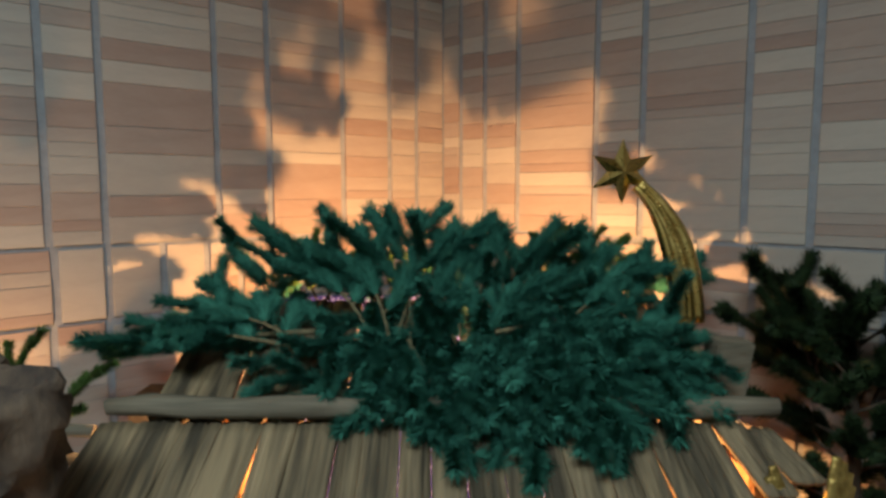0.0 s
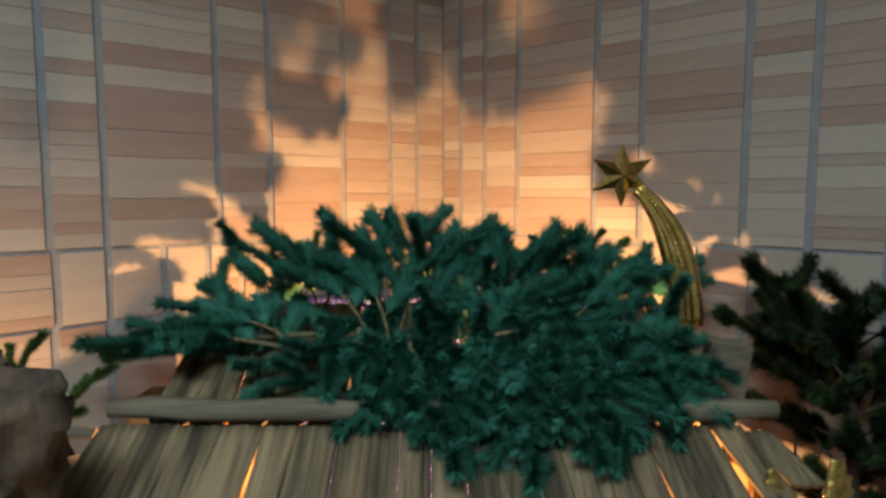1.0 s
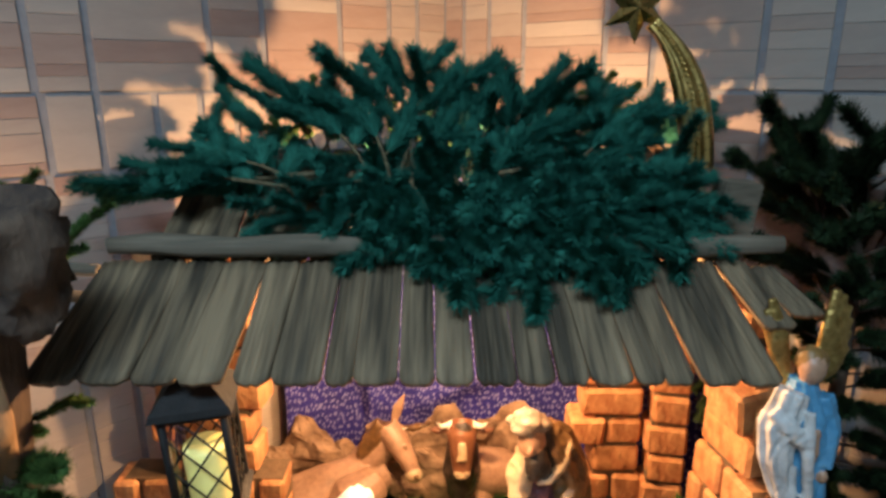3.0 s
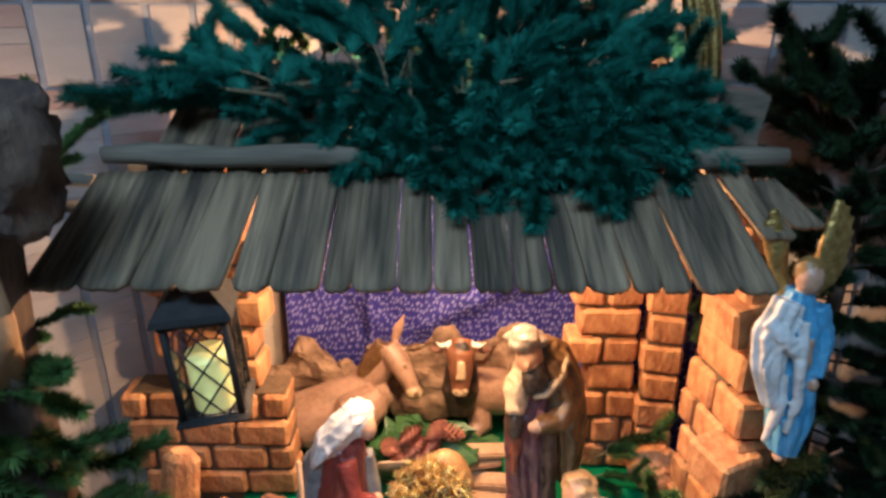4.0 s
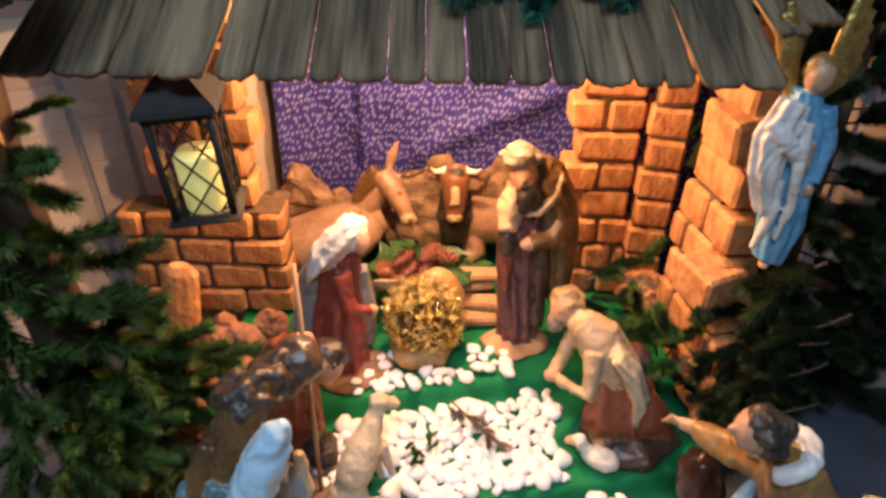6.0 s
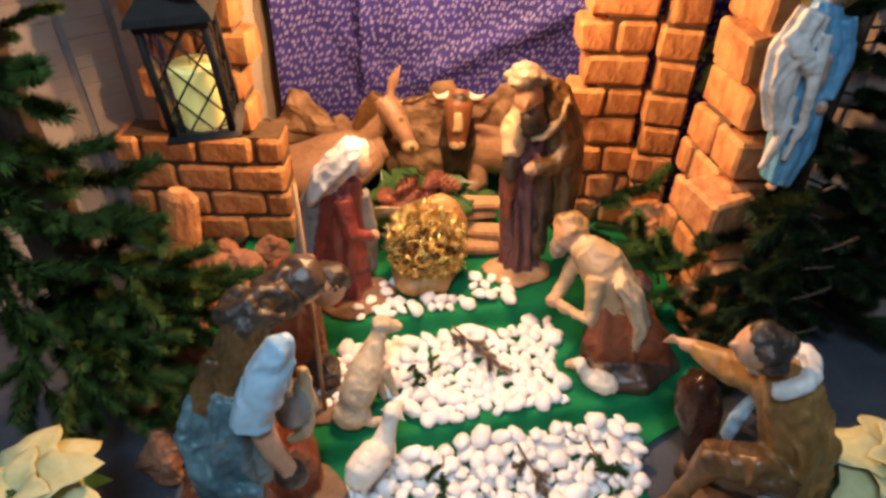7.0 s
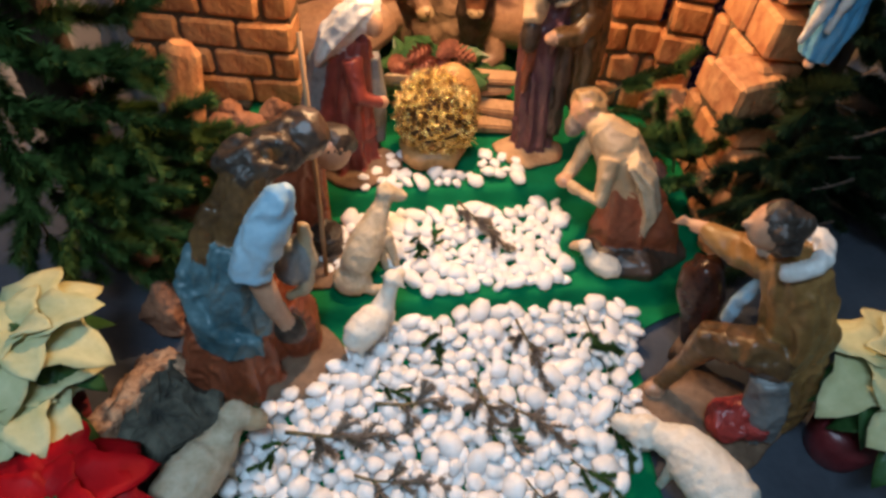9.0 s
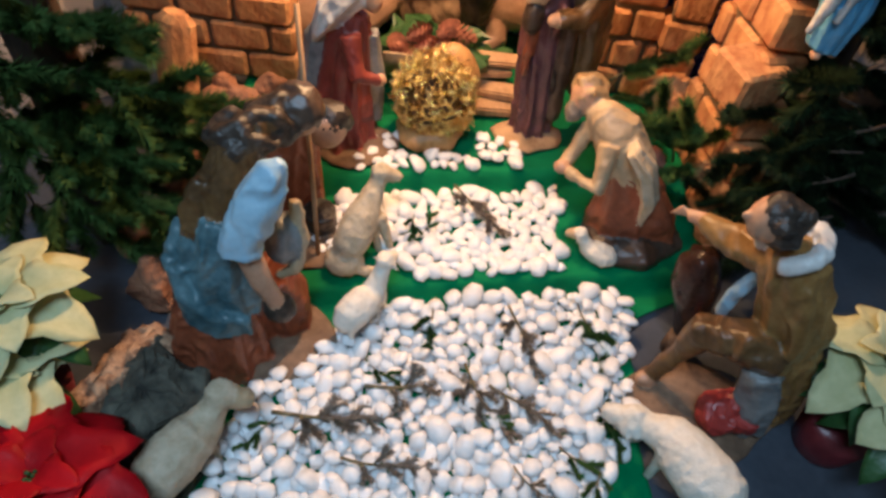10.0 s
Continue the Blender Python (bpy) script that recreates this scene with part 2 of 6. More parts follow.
def tube(bm, pts, radii, seg=10, mi=0, folds=0, depth=0.0, phase=0.0, flat=1.0):
    """A closed tube along pts; radii one per point or pairs (across, deep); folds ripple its rings."""
    pts = [Vector(p) for p in pts]
    rings, side = [], None
    for i, p in enumerate(pts):
        d = (pts[min(i + 1, len(pts) - 1)] - pts[max(i - 1, 0)]).normalized()
        if side is None:
            side = d.cross(Vector((0, 1, 0)) if abs(d.y) < 0.9 else Vector((1, 0, 0))).normalized()
        side = (side - d * side.dot(d)).normalized()
        up = d.cross(side)
        ra, rb = radii[i] if isinstance(radii[i], tuple) else (radii[i], radii[i] * flat)
        ring = []
        for k in range(seg):
            a = math.tau * k / seg
            f = 1 + depth * math.sin(folds * a + phase + 0.7 * i) if folds else 1
            ring.append(bm.verts.new(p + side * (math.cos(a) * ra * f) + up * (math.sin(a) * rb * f)))
        rings.append(ring)
    for r, s in zip(rings, rings[1:]):
        for k in range(seg):
            bm.faces.new((r[k], r[(k + 1) % seg], s[(k + 1) % seg], s[k])).material_index = mi
    for ring in (rings[0], rings[-1]):
        c = bm.verts.new(sum((v.co for v in ring), Vector()) / seg)
        for k in range(seg):
            bm.faces.new((ring[k], ring[(k + 1) % seg], c)).material_index = mi


def blob(bm, c, r, mi=0, seg=14, rough=0.0, freq=8.0, turn=None):
    """An ellipsoid, its surface pushed about by noise."""
    c = Vector(c)
    m = Matrix.Translation(c) @ (turn or Matrix.Identity(4)) @ Matrix.Diagonal((*r, 1))
    vs = bmesh.ops.create_uvsphere(bm, u_segments=seg, v_segments=max(6, seg * 2 // 3), radius=1, matrix=m)["verts"]
    for v in vs:
        if rough:
            v.co += (v.co - c) * rough * noise.noise(v.co * freq)
        for f in v.link_faces:
            f.material_index = mi


def box(bm, m, size, bevel=0.0, mi=0, wobble=0.0):
    vs = bmesh.ops.create_cube(bm, size=1, matrix=m @ Matrix.Diagonal((*size, 1)))["verts"]
    for v in vs:
        if wobble:
            v.co += Vector([random.uniform(-wobble, wobble) for _ in range(3)])
    fs = {f for v in vs for f in v.link_faces}
    for f in fs:
        f.material_index = mi
    if bevel:
        bmesh.ops.bevel(bm, geom=list({e for v in vs for e in v.link_edges}), offset=bevel, segments=2, affect="EDGES")


def rough_up(bm, amount, freq):
    moves = [noise.noise_vector(v.co * freq) * amount for v in bm.verts]
    for v, d in zip(bm.verts, moves):
        v.co += d


# ---- the room ----
CORNER_Y, SLOPE = 2.4, 0.85
CEIL = 3.0
WALL_LEN = math.hypot(1, SLOPE)


def room():
    pts = [(0, CORNER_Y), (-3.2, CORNER_Y - 3.2 * SLOPE), (-1.6, -3.2), (1.6, -3.2), (3.2, CORNER_Y - 3.2 * SLOPE)]
    names = ["wall_left", "wall_rear_left", "wall_rear", "wall_rear_right", "wall_right"]
    walls = {}
    for i, name in enumerate(names):
        p, q = Vector((*pts[i], 0)), Vector((*pts[(i + 1) % 5], 0))
        d = (q - p).normalized()
        out = Vector((d.y, -d.x, 0))
        if out.dot((p + q) / 2) < 0:
            out = -out
        bm = bmesh.new()
        mid = (p + q) / 2 + out * 0.1
        turn = Matrix.Rotation(math.atan2(d.y, d.x), 4, "Z")
        box(bm, Matrix.Translation((mid.x, mid.y, CEIL / 2)) @ turn, ((q - p).length + 0.25, 0.2, CEIL + 0.1))
        stone = name in ("wall_left", "wall_right")
        walls[name] = thing(name, bm, M_MORTAR if stone else M_PLASTER, "wall of stacked pink and cream stones in grey mortar" if stone else "plain plastered wall of the room", "wall", kind="structure", smooth=False)
    bm = bmesh.new()
    box(bm, pose(0, -0.4, -0.05), (7.5, 6.6, 0.1))
    thing("floor", bm, M_FLOOR, "dull blue-grey stone floor", "floor", kind="structure", smooth=False)
    bm = bmesh.new()
    box(bm, pose(0, -0.4, CEIL + 0.05), (7.5, 6.6, 0.1))
    thing("ceiling", bm, M_PLASTER, "plain plastered ceiling", "ceiling", kind="structure", smooth=False)
    # mount added for the pebbles' fill spot, out of view
    spot = empty("added_spot_mount", "small white spot mount added on the unseen ceiling", "spotlight", at=(0.0, -0.25, CEIL))
    bm = bmesh.new()
    tube(bm, [(0, 0, -0.001), (0, 0, -0.02), (0, -0.01, -0.05), (0, -0.012, -0.075)], [0.03, 0.03, 0.012, 0.012], 16)
    part("mount", bm, M_WHITE, spot)
    # fitting added to go with the unseen cool fill lamp
    lightbox = empty("added_ceiling_light", "flat white light fitting added on the unseen ceiling", "ceiling light", at=(-0.3, -0.6, CEIL))
    bm = bmesh.new()
    box(bm, pose(0, 0, -0.02), (1.3, 0.6, 0.036), 0.008)
    part("frame", bm, M_WHITE, lightbox, "white metal frame")
    return walls


WALLS = room()

# ---- the green cloth over three low steps ----
TIERS = ((1.20, 0.115), (0.865, 0.062))
SLANT = 0.20


def smooth(a, b, x):
    k = min(1, max(0, (x - a) / (b - a)))
    return k * k * (3 - 2 * k)


def ground_z(x, y):
    s = y - SLANT * x
    z = 0.012
    z += (TIERS[1][1] - 0.012) * smooth(TIERS[1][0] - 0.025, TIERS[1][0] + 0.004, s)
    z += (TIERS[0][1] - TIERS[1][1]) * smooth(TIERS[0][0] - 0.025, TIERS[0][0] + 0.004, s)
    return z


def green_cloth():
    bm = bmesh.new()
    nx, ny = 110, 190
    grid = []
    for j in range(ny + 1):
        y = 0.22 + 1.72 * j / ny
        row = []
        for i in range(nx + 1):
            low = smooth(1.02, 0.82, y)
            x0, x1 = -0.60 + 0.20 * low, 0.70 - 0.215 * low + 0.02 * noise.noise(Vector((y * 8, 0, 0)))
            x = x0 + (x1 - x0) * i / nx
            z = ground_z(x, y)
            v = Vector((x * 5, y * 5, 0))
            z += 0.006 * noise.noise(v) + 0.003 * noise.noise(v * 3.1)
            right = smooth(0.42, 0.6, x) * smooth(0.95, 0.8, y) * smooth(0.6, 0.7, y)
            z += right * 0.055 * (0.6 + noise.noise(Vector((x * 16, y * 9, 2))))
            row.append(bm.verts.new((x, y, max(z, 0.004))))
        grid.append(row)
    for j in range(ny):
        for i in range(nx):
            bm.faces.new((grid[j][i], grid[j][i + 1], grid[j + 1][i + 1], grid[j + 1][i]))
    ob = thing("green_cloth", bm, M_GREEN, "green felt cloth spread over three low steps", "cloth")
    sol = ob.modifiers.new("thickness", "SOLIDIFY")
    sol.thickness, sol.offset = 0.002, -1
    bm = bmesh.new()
    for (ys, z), back, x0, x1 in zip(TIERS, (1.93, 1.3), (-0.56, -0.38), (0.67, 0.52)):
        vs = [(x, y, zz) for zz in (0.0, z - 0.014) for x, y in ((x0, ys + SLANT * x0 + 0.012), (x1, ys + SLANT * x1 + 0.012), (x1, back + 0.04), (x0, back))]
        v = [bm.verts.new(c) for c in vs]
        for f in ((0, 1, 2, 3), (4, 5, 6, 7), (0, 1, 5, 4), (1, 2, 6, 5), (2, 3, 7, 6), (3, 0, 4, 7)):
            bm.faces.new([v[k] for k in f])
    thing("display_steps", bm, M_WOOD, "plain wooden steps hidden under green cloth", "platform", smooth=False)


green_cloth()

# ---- the stable ----
EAVE, BEAM, RIDGE = (0.985, 1.035), (1.225, 1.178), (1.60, 1.355)   # (y, z) of the roof's lines
stable = empty("stable", "toy stable of brick pillars under a weathered plank roof", "stable")


def plank(bm, lo, hi, x0, x1, X0, X1, seed, thick=0.010):
    """A warped plank from the lower line lo to the upper hi, with grooves along it and a worn lower end."""
    nx, ny = 20, 9
    rows = []
    a, b = Vector((0, *lo)), Vector((0, *hi))
    nrm = Vector((0, -(b - a).z, (b - a).y)).normalized()
    for j in range(ny + 1):
        t = j / ny
        row = []
        for i in range(nx + 1):
            s = i / nx
            x = (x0 + (x1 - x0) * s) * (1 - t) + (X0 + (X1 - X0) * s) * t
            worn = 0.016 * (abs(2 * s - 1) ** 5) + 0.004 * noise.noise(Vector((s * 3, seed, 0)))
            p = a.lerp(b, t + (1 - t) * worn * 3.5)
            p.x = x
            groove = noise.noise(Vector((s * 7.5 + seed * 3, seed * 7, t * 0.8)))
            lift = 0.0075 * groove - 0.004 * abs(2 * s - 1) ** 3 - (0.004 + 0.004 * noise.noise(Vector((seed, 3, 1)))) * (1 - t)
            row.append((bm.verts.new(p + nrm * (lift + thick)), bm.verts.new(p + nrm * (lift - 0.002))))
        rows.append(row)
    for j in range(ny):
        for i in range(nx):
            q = (rows[j][i], rows[j][i + 1], rows[j + 1][i + 1], rows[j + 1][i])
            bm.faces.new([v[0] for v in q])
            bm.faces.new([v[1] for v in reversed(q)])
    rim = [rows[0][i] for i in range(nx + 1)] + [rows[j][nx] for j in range(1, ny + 1)] + [rows[ny][i] for i in range(nx - 1, -1, -1)] + [rows[j][0] for j in range(ny - 1, 0, -1)]
    for p, q in zip(rim, rim[1:] + rim[:1]):
        bm.faces.new((p[0], q[0], q[1], p[1]))


def roof():
    edges = [-0.728, -0.640, -0.545, -0.465, -0.376, -0.302, -0.212, -0.160, -0.082, -0.018, 0.051, 0.124, 0.192, 0.248, 0.327, 0.378, 0.434, 0.508, 0.580]
    wide = {4: 0.018, 16: 0.015, 6: 0.006, 8: 0.003, 10: 0.005, 14: 0.005, 12: 0.005}
    for i, (x0, x1) in enumerate(zip(edges, edges[1:])):
        bm = bmesh.new()
        g0, g1 = wide.get(i, 0.002), wide.get(i + 1, 0.002)
        c = 0.93
        plank(bm, EAVE, BEAM, x0 + g0 / 2, x1 - g1 / 2, x0 * c - 0.008 + 0.0008, x1 * c - 0.008 - 0.0008, i * 1.37)
        part("roof_board", bm, M_BOARD, stable)
    n = 15
    for i in range(n):
        bm = bmesh.new()
        x0, x1 = -0.60 + 1.20 * i / n, -0.60 + 1.20 * (i + 1) / n
        gap = 0.005 if i % 3 == 1 else 0.0012
        plank(bm, BEAM, RIDGE, x0, x1 - gap, x0, x1 - gap * 1.5, 40 + i * 1.7)
        part("roof_board", bm, M_BOARD, stable)
    for k, (x0, x1) in enumerate(((0.584, 0.645), (0.647, 0.712))):
        bm = bmesh.new()
        lo = tuple(a + (b - a) * (0.42 + 0.17 * k) - 0.012 * k for a, b in zip(EAVE, BEAM))
        plank(bm, lo, (BEAM[0], BEAM[1] - 0.012 * k), x0, x1, x0 * 0.94 - 0.01, x1 * 0.94 - 0.01, 70 + k)
        part("roof_board", bm, M_BOARD, stable)
    bm = bmesh.new()
    pts = [(-0.665 + 1.33 * k / 16, 1.215 + 0.004 * math.sin(k), 1.218 + 0.003 * math.sin(k * 1.7)) for k in range(17)]
    tube(bm, pts, [0.017] + [0.022 + 0.002 * math.sin(k * 2.1) for k in range(15)] + [0.017], 12)
    rough_up(bm, 0.005, 26)
    part("beam", bm, M_BEAM, stable, "rounded grey pole along the roof's bend")
    bm = bmesh.new()
    tube(bm, [(-0.02, 1.66, 1.50), (0.40, 1.66, 1.485)], [0.006, 0.006], 8)
    for x in (0.0, 0.38):
        tube(bm, [(x, 1.585, 1.34), (x, 1.66, 1.495)], [0.006, 0.005], 8)
    part("batten", bm, M_WOOD, stable, "thin wooden batten behind the roof")
    for x, y in ((-0.56, 1.575), (0.50, 1.70)):
        bm = bmesh.new()
        tube(bm, [(x, y, 0.10), (x, y, 0.9), (x, 1.585, 1.335)], [0.016, 0.015, 0.014], 8)
        part("post", bm, M_BARK, stable, "rough wooden post")
    # boards added at the roof's ends, which block bulb light from the side walls
    for x, y0, y1 in ((-0.575, 1.40, 1.69), (0.575, 1.25, 1.80)):
        bm = bmesh.new()
        v = [bm.verts.new((x + dx, y, z)) for dx in (0, 0.010) for y, z in ((y0, 1.06), (y1, 1.06), (y1, 1.168 + (min(y1, 1.7) - 1.225) * 0.472), (y0, 1.168 + (y0 - 1.225) * 0.472))]
        for f in ((0, 1, 2, 3), (4, 5, 6, 7), (0, 1, 5, 4), (1, 2, 6, 5), (2, 3, 7, 6), (3, 0, 4, 7)):
            bm.faces.new([v[k] for k in f])
        part("gable_board", bm, M_BOARD, stable, smooth=False)
    bm = bmesh.new()
    box(bm, pose(0.61, 1.33, 1.262, 4, 6, 8), (0.085, 0.06, 0.13), 0.004, wobble=0.003)
    part("wood_block", bm, M_BEAM, stable, "short block of wood on the roof", smooth=False)


roof()


def brick_mesh(size, seed):
    random.seed(seed)
    bm = bmesh.new()
    box(bm, Matrix.Identity(4), size, 0.0, wobble=min(size) * 0.05)
    bmesh.ops.bevel(bm, geom=list(bm.edges), offset=0.009, segments=1, affect="EDGES")
    rough_up(bm, 0.0025, 31)
    return mesh_of("brick", bm, M_BRICK, smooth=False)


def brick_wall(name, m, courses, height, depth, label):
    """courses: (start, end, brick length) from the bottom up, along the wall's own x; its front looks along -y."""
    bm = bmesh.new()
    a, b, z = max(c[0] for c in courses) + 0.008, min(c[1] for c in courses) - 0.008, len(courses) * height
    box(bm, pose((a + b) / 2, depth / 2 + 0.004, z / 2), (b - a, depth - 0.016, z - 0.006))
    wall = part(name, bm, M_JOINT, stable, label, smooth=False)
    wall.matrix_local = m
    cache = {}
    z = 0.0
    for k, (a, b, length) in enumerate(courses):
        n = max(1, round((b - a) / length))
        cuts = [a + (b - a) * i / n for i in range(n + 1)]
        if k % 2 and n > 1:
            half = (b - a) / n / 2
            cuts = [a] + [a + half + (b - a) * i / n for i in range(n)] + [b]
        for p, q in zip(cuts, cuts[1:]):
            size = (round(q - p - 0.011, 3), depth, height - 0.011)
            key = (size, random.randrange(3))
            if key not in cache:
                cache[key] = brick_mesh(size, len(cache) + 5)
            random.seed(k * 31 + int((p + 3) * 997))
            ob = new("brick", cache[key])
            ob.parent = wall
            ob.matrix_local = pose((p + q) / 2, depth / 2 - random.uniform(-0.003, 0.006), z + height / 2, 0, random.uniform(-1.2, 1.2), random.uniform(-2, 2))
        z += height
    return wall


H = 0.0885
brick_wall("low_brick_wall", pose(-0.92, 1.50, 0.125), [(0.03, 0.49, 0.16), (0.0, 0.485, 0.17), (0.01, 0.48, 0.165), (0.0, 0.48, 0.17)], H, 0.11, "low wall of orange clay bricks")
brick_wall("left_pillar", pose(-0.80, 1.52, 0.48), [(0.02, 0.29, 0.14), (0.0, 0.28, 0.14), (0.02, 0.32, 0.14), (0.0, 0.29, 0.14), (0.02, 0.31, 0.14), (0.0, 0.30, 0.15), (0.01, 0.31, 0.15)], 0.094, 0.11, "brick pillar with a jagged edge")
brick_wall("right_pillar", pose(0.36, 1.64, 0.115), [(0.06, 0.235, 0.11), (0.05, 0.235, 0.12), (0.04, 0.225, 0.10), (0.07, 0.22, 0.13), (0.0, 0.215, 0.12), (0.03, 0.215, 0.17), (0.0, 0.21, 0.12), (0.02, 0.21, 0.16), (0.0, 0.21, 0.12)], 0.0945, 0.11, "brick pillar with a jagged edge")
brick_wall("side_pillar", pose(0.566, 1.60, 0.115, 0, 0, -10), [(0.0, 0.13, 0.13)] + [(0.01, 0.12, 0.12), (0.0, 0.125, 0.12)] * 4, 0.0945, 0.12, "square pillar of rough bricks")
brick_wall("front_pillar", pose(0.645, 1.46, 0.115, 0, 0, -82), [(-0.05, 0.36, 0.16), (-0.02, 0.33, 0.17), (0.0, 0.29, 0.15), (-0.02, 0.26, 0.16), (0.0, 0.25, 0.15), (0.02, 0.22, 0.15), (0.0, 0.24, 0.16), (0.02, 0.21, 0.16), (0.03, 0.17, 0.14)], 0.1065, 0.10, "ruined brick wall stepping down to the front")
for k, (x, y, z, a, w) in enumerate([(0.668, 1.235, 0.47, 22, 0.12), (0.67, 1.30, 0.83, 15, 0.10)]):
    ob = new("brick", brick_mesh((w, 0.12, 0.105), 80 + k))
    ob.parent = bpy.data.objects["front_pillar"]
    ob.matrix_local = pose(0.645, 1.46, 0.115, 0, 0, -82).inverted() @ pose(x, y, z, 4, -6, a)


# ---- violet cloth behind the animals ----
def backdrop():
    bm = bmesh.new()
    nx, nz = 120, 50
    grid = []
    for j in range(nz + 1):
        row = []
        for i in range(nx + 1):
            x = -0.52 + 1.30 * i / nx
            z = 0.12 + (1.20 - 0.36 * smooth(0.42, 0.56, x)) * j / nz
            bow = 1.93 - 0.9 * max(0, abs(x - 0.02) - 0.36) ** 1.5
            y = bow + 0.010 * math.sin(x * 14 + 1.5 * z) + 0.018 * noise.noise(Vector((x * 5, z * 3, 1))) + 0.010 * noise.noise(Vector((x * 13 + z * 9, z * 6, 5)))
            y -= 0.03 * math.exp(-((x + 0.25) / 0.018) ** 2)
            diag = x * 0.5 - z + 0.52
            y -= 0.028 * math.exp(-(diag / 0.045) ** 2) * smooth(-0.2, 0.05, x)
            row.append(bm.verts.new((x, y, z)))
        grid.append(row)
    for j in range(nz):
        for i in range(nx):
            bm.faces.new((grid[j][i], grid[j][i + 1], grid[j + 1][i + 1], grid[j + 1][i]))
    ob = thing("violet_cloth", bm, M_VIOLET, "violet cloth with silver flecks hanging behind the stable", "cloth")
    sol = ob.modifiers.new("thickness", "SOLIDIFY")
    sol.thickness = 0.002


backdrop()


# ---- fir branches ----
def needles(verts, faces, a, b, n, length, rng, droop=0.0):
    d = (b - a).normalized()
    side = d.cross(Vector((0.3, 0.2, 1))).normalized()
    up = side.cross(d)
    for _ in range(n):
        t = rng.random() ** 0.92
        p = a.lerp(b, t)
        ang = rng.random() * math.tau
        r = side * math.cos(ang) + up * math.sin(ang)
        way = (r + d * rng.uniform(0.45, 1.0) + Vector((0, 0, -droop))).normalized()
        w = way.cross(d).normalized() * 0.0025
        q = p + way * length * rng.uniform(0.75, 1.15)
        i = len(verts)
        verts += [p - w, p + w, q]
        faces.append((i, i + 1, i + 2))
    for _ in range(max(6, n // 14)):
        r = side * rng.uniform(-0.9, 0.9) + up * rng.uniform(-0.9, 0.9)
        q = b + (d + r).normalized() * length * rng.uniform(0.6, 0.95)
        w = (q - b).cross(up + side * 0.3).normalized() * 0.0025
        i = len(verts)
        verts += [b - w, b + w, q]
        faces.append((i, i + 1, i + 2))


def branch_meshes(seed, length=0.40, twigs=7, twig=0.15, needle=0.033, dense=5200, bend=0.05, leaf=None):
    """The wood and the needles of one branch that grows from the origin along +x, its finger-like twigs spread in the x-y plane."""
    rng = random.Random(seed)
    bm = bmesh.new()
    verts, faces = [], []
    spine = [Vector((length * k / 8, 0.03 * length * math.sin(k * 0.7 + seed), -bend * (k / 8) ** 2)) for k in range(9)]
    tube(bm, spine, [(0.002 + 0.009 * length) * (1 - 0.085 * k) for k in range(9)], 6)
    for k in range(1 if twigs < 2 else 3, 8):
        needles(verts, faces, spine[k], spine[k + 1], int((spine[k + 1] - spine[k]).length * dense), needle, rng)
    for i in range(twigs):
        t = 0.22 + 0.66 * i / max(1, twigs - 1)
        k = min(7, int(t * 8))
        p = spine[k].lerp(spine[k + 1], t * 8 - k)
        sgn = 1 if i % 2 else -1
        size = twig * (1.15 - 0.45 * t) * rng.uniform(0.85, 1.2)
        a = radians(rng.uniform(30, 55)) * sgn
        d = Vector((math.cos(a), math.sin(a), rng.uniform(-0.25, 0.25))).normalized()
        q, bendv = p + d * size * 0.5, Vector((0.35, 0, rng.uniform(-0.3, 0.15)))
        e = q + (d + bendv).normalized() * size * 0.5
        tube(bm, [p, q, e], [0.003, 0.0022, 0.001], 5)
        needles(verts, faces, p.lerp(q, 0.2), q, int(size * 0.45 * dense), needle, rng)
        needles(verts, faces, q, e, int(size * 0.5 * dense), needle, rng)
        if i < 2 and twigs > 3:
            a2 = a + radians(rng.uniform(28, 45)) * sgn
            e2 = q + Vector((math.cos(a2), math.sin(a2), rng.uniform(-0.3, 0.3))).normalized() * size * 0.5
            tube(bm, [q, e2], [0.002, 0.001], 5)
            needles(verts, faces, q, e2, int(size * 0.5 * dense), needle, rng)
    wood = mesh_of("stem", bm, M_BARK if leaf is M_NEEDLE_SHADED_BROWN else M_TWIG)
    me = bpy.data.meshes.new("foliage")
    me.from_pydata(verts, [], faces)
    me.materials.append(leaf or M_NEEDLE)
    return wood, me


# shapes from a single finger to a wide bough: (length, twigs, twig length)
SHAPES = [(0.13, 0, 0.1), (0.16, 0, 0.1), (0.21, 2, 0.10), (0.23, 3, 0.11), (0.29, 4, 0.13), (0.31, 5, 0.13), (0.37, 6, 0.15), (0.40, 6, 0.16), (0.46, 7, 0.17), (0.50, 8, 0.17)]
BRANCHES = [branch_meshes(i, *a) for i, a in enumerate(SHAPES)]
LIT_OLIVE = [branch_meshes(60 + i, *a, leaf=M_NEEDLE_LIT_OLIVE) for i, a in enumerate(SHAPES)]
SHADED_BROWN = [branch_meshes(80 + i, *a, leaf=M_NEEDLE_SHADED_BROWN) for i, a in enumerate(SHAPES)]
SPRIGS = [branch_meshes(20 + s, 0.19, 3, 0.08, 0.022, 5200, 0.02, M_NEEDLE_LIT_OLIVE) for s in range(3)]
DRY = [branch_meshes(40 + s, 0.20, 6, 0.045, 0.014, 3000, 0.02, M_NEEDLE_DRY) for s in range(3)]


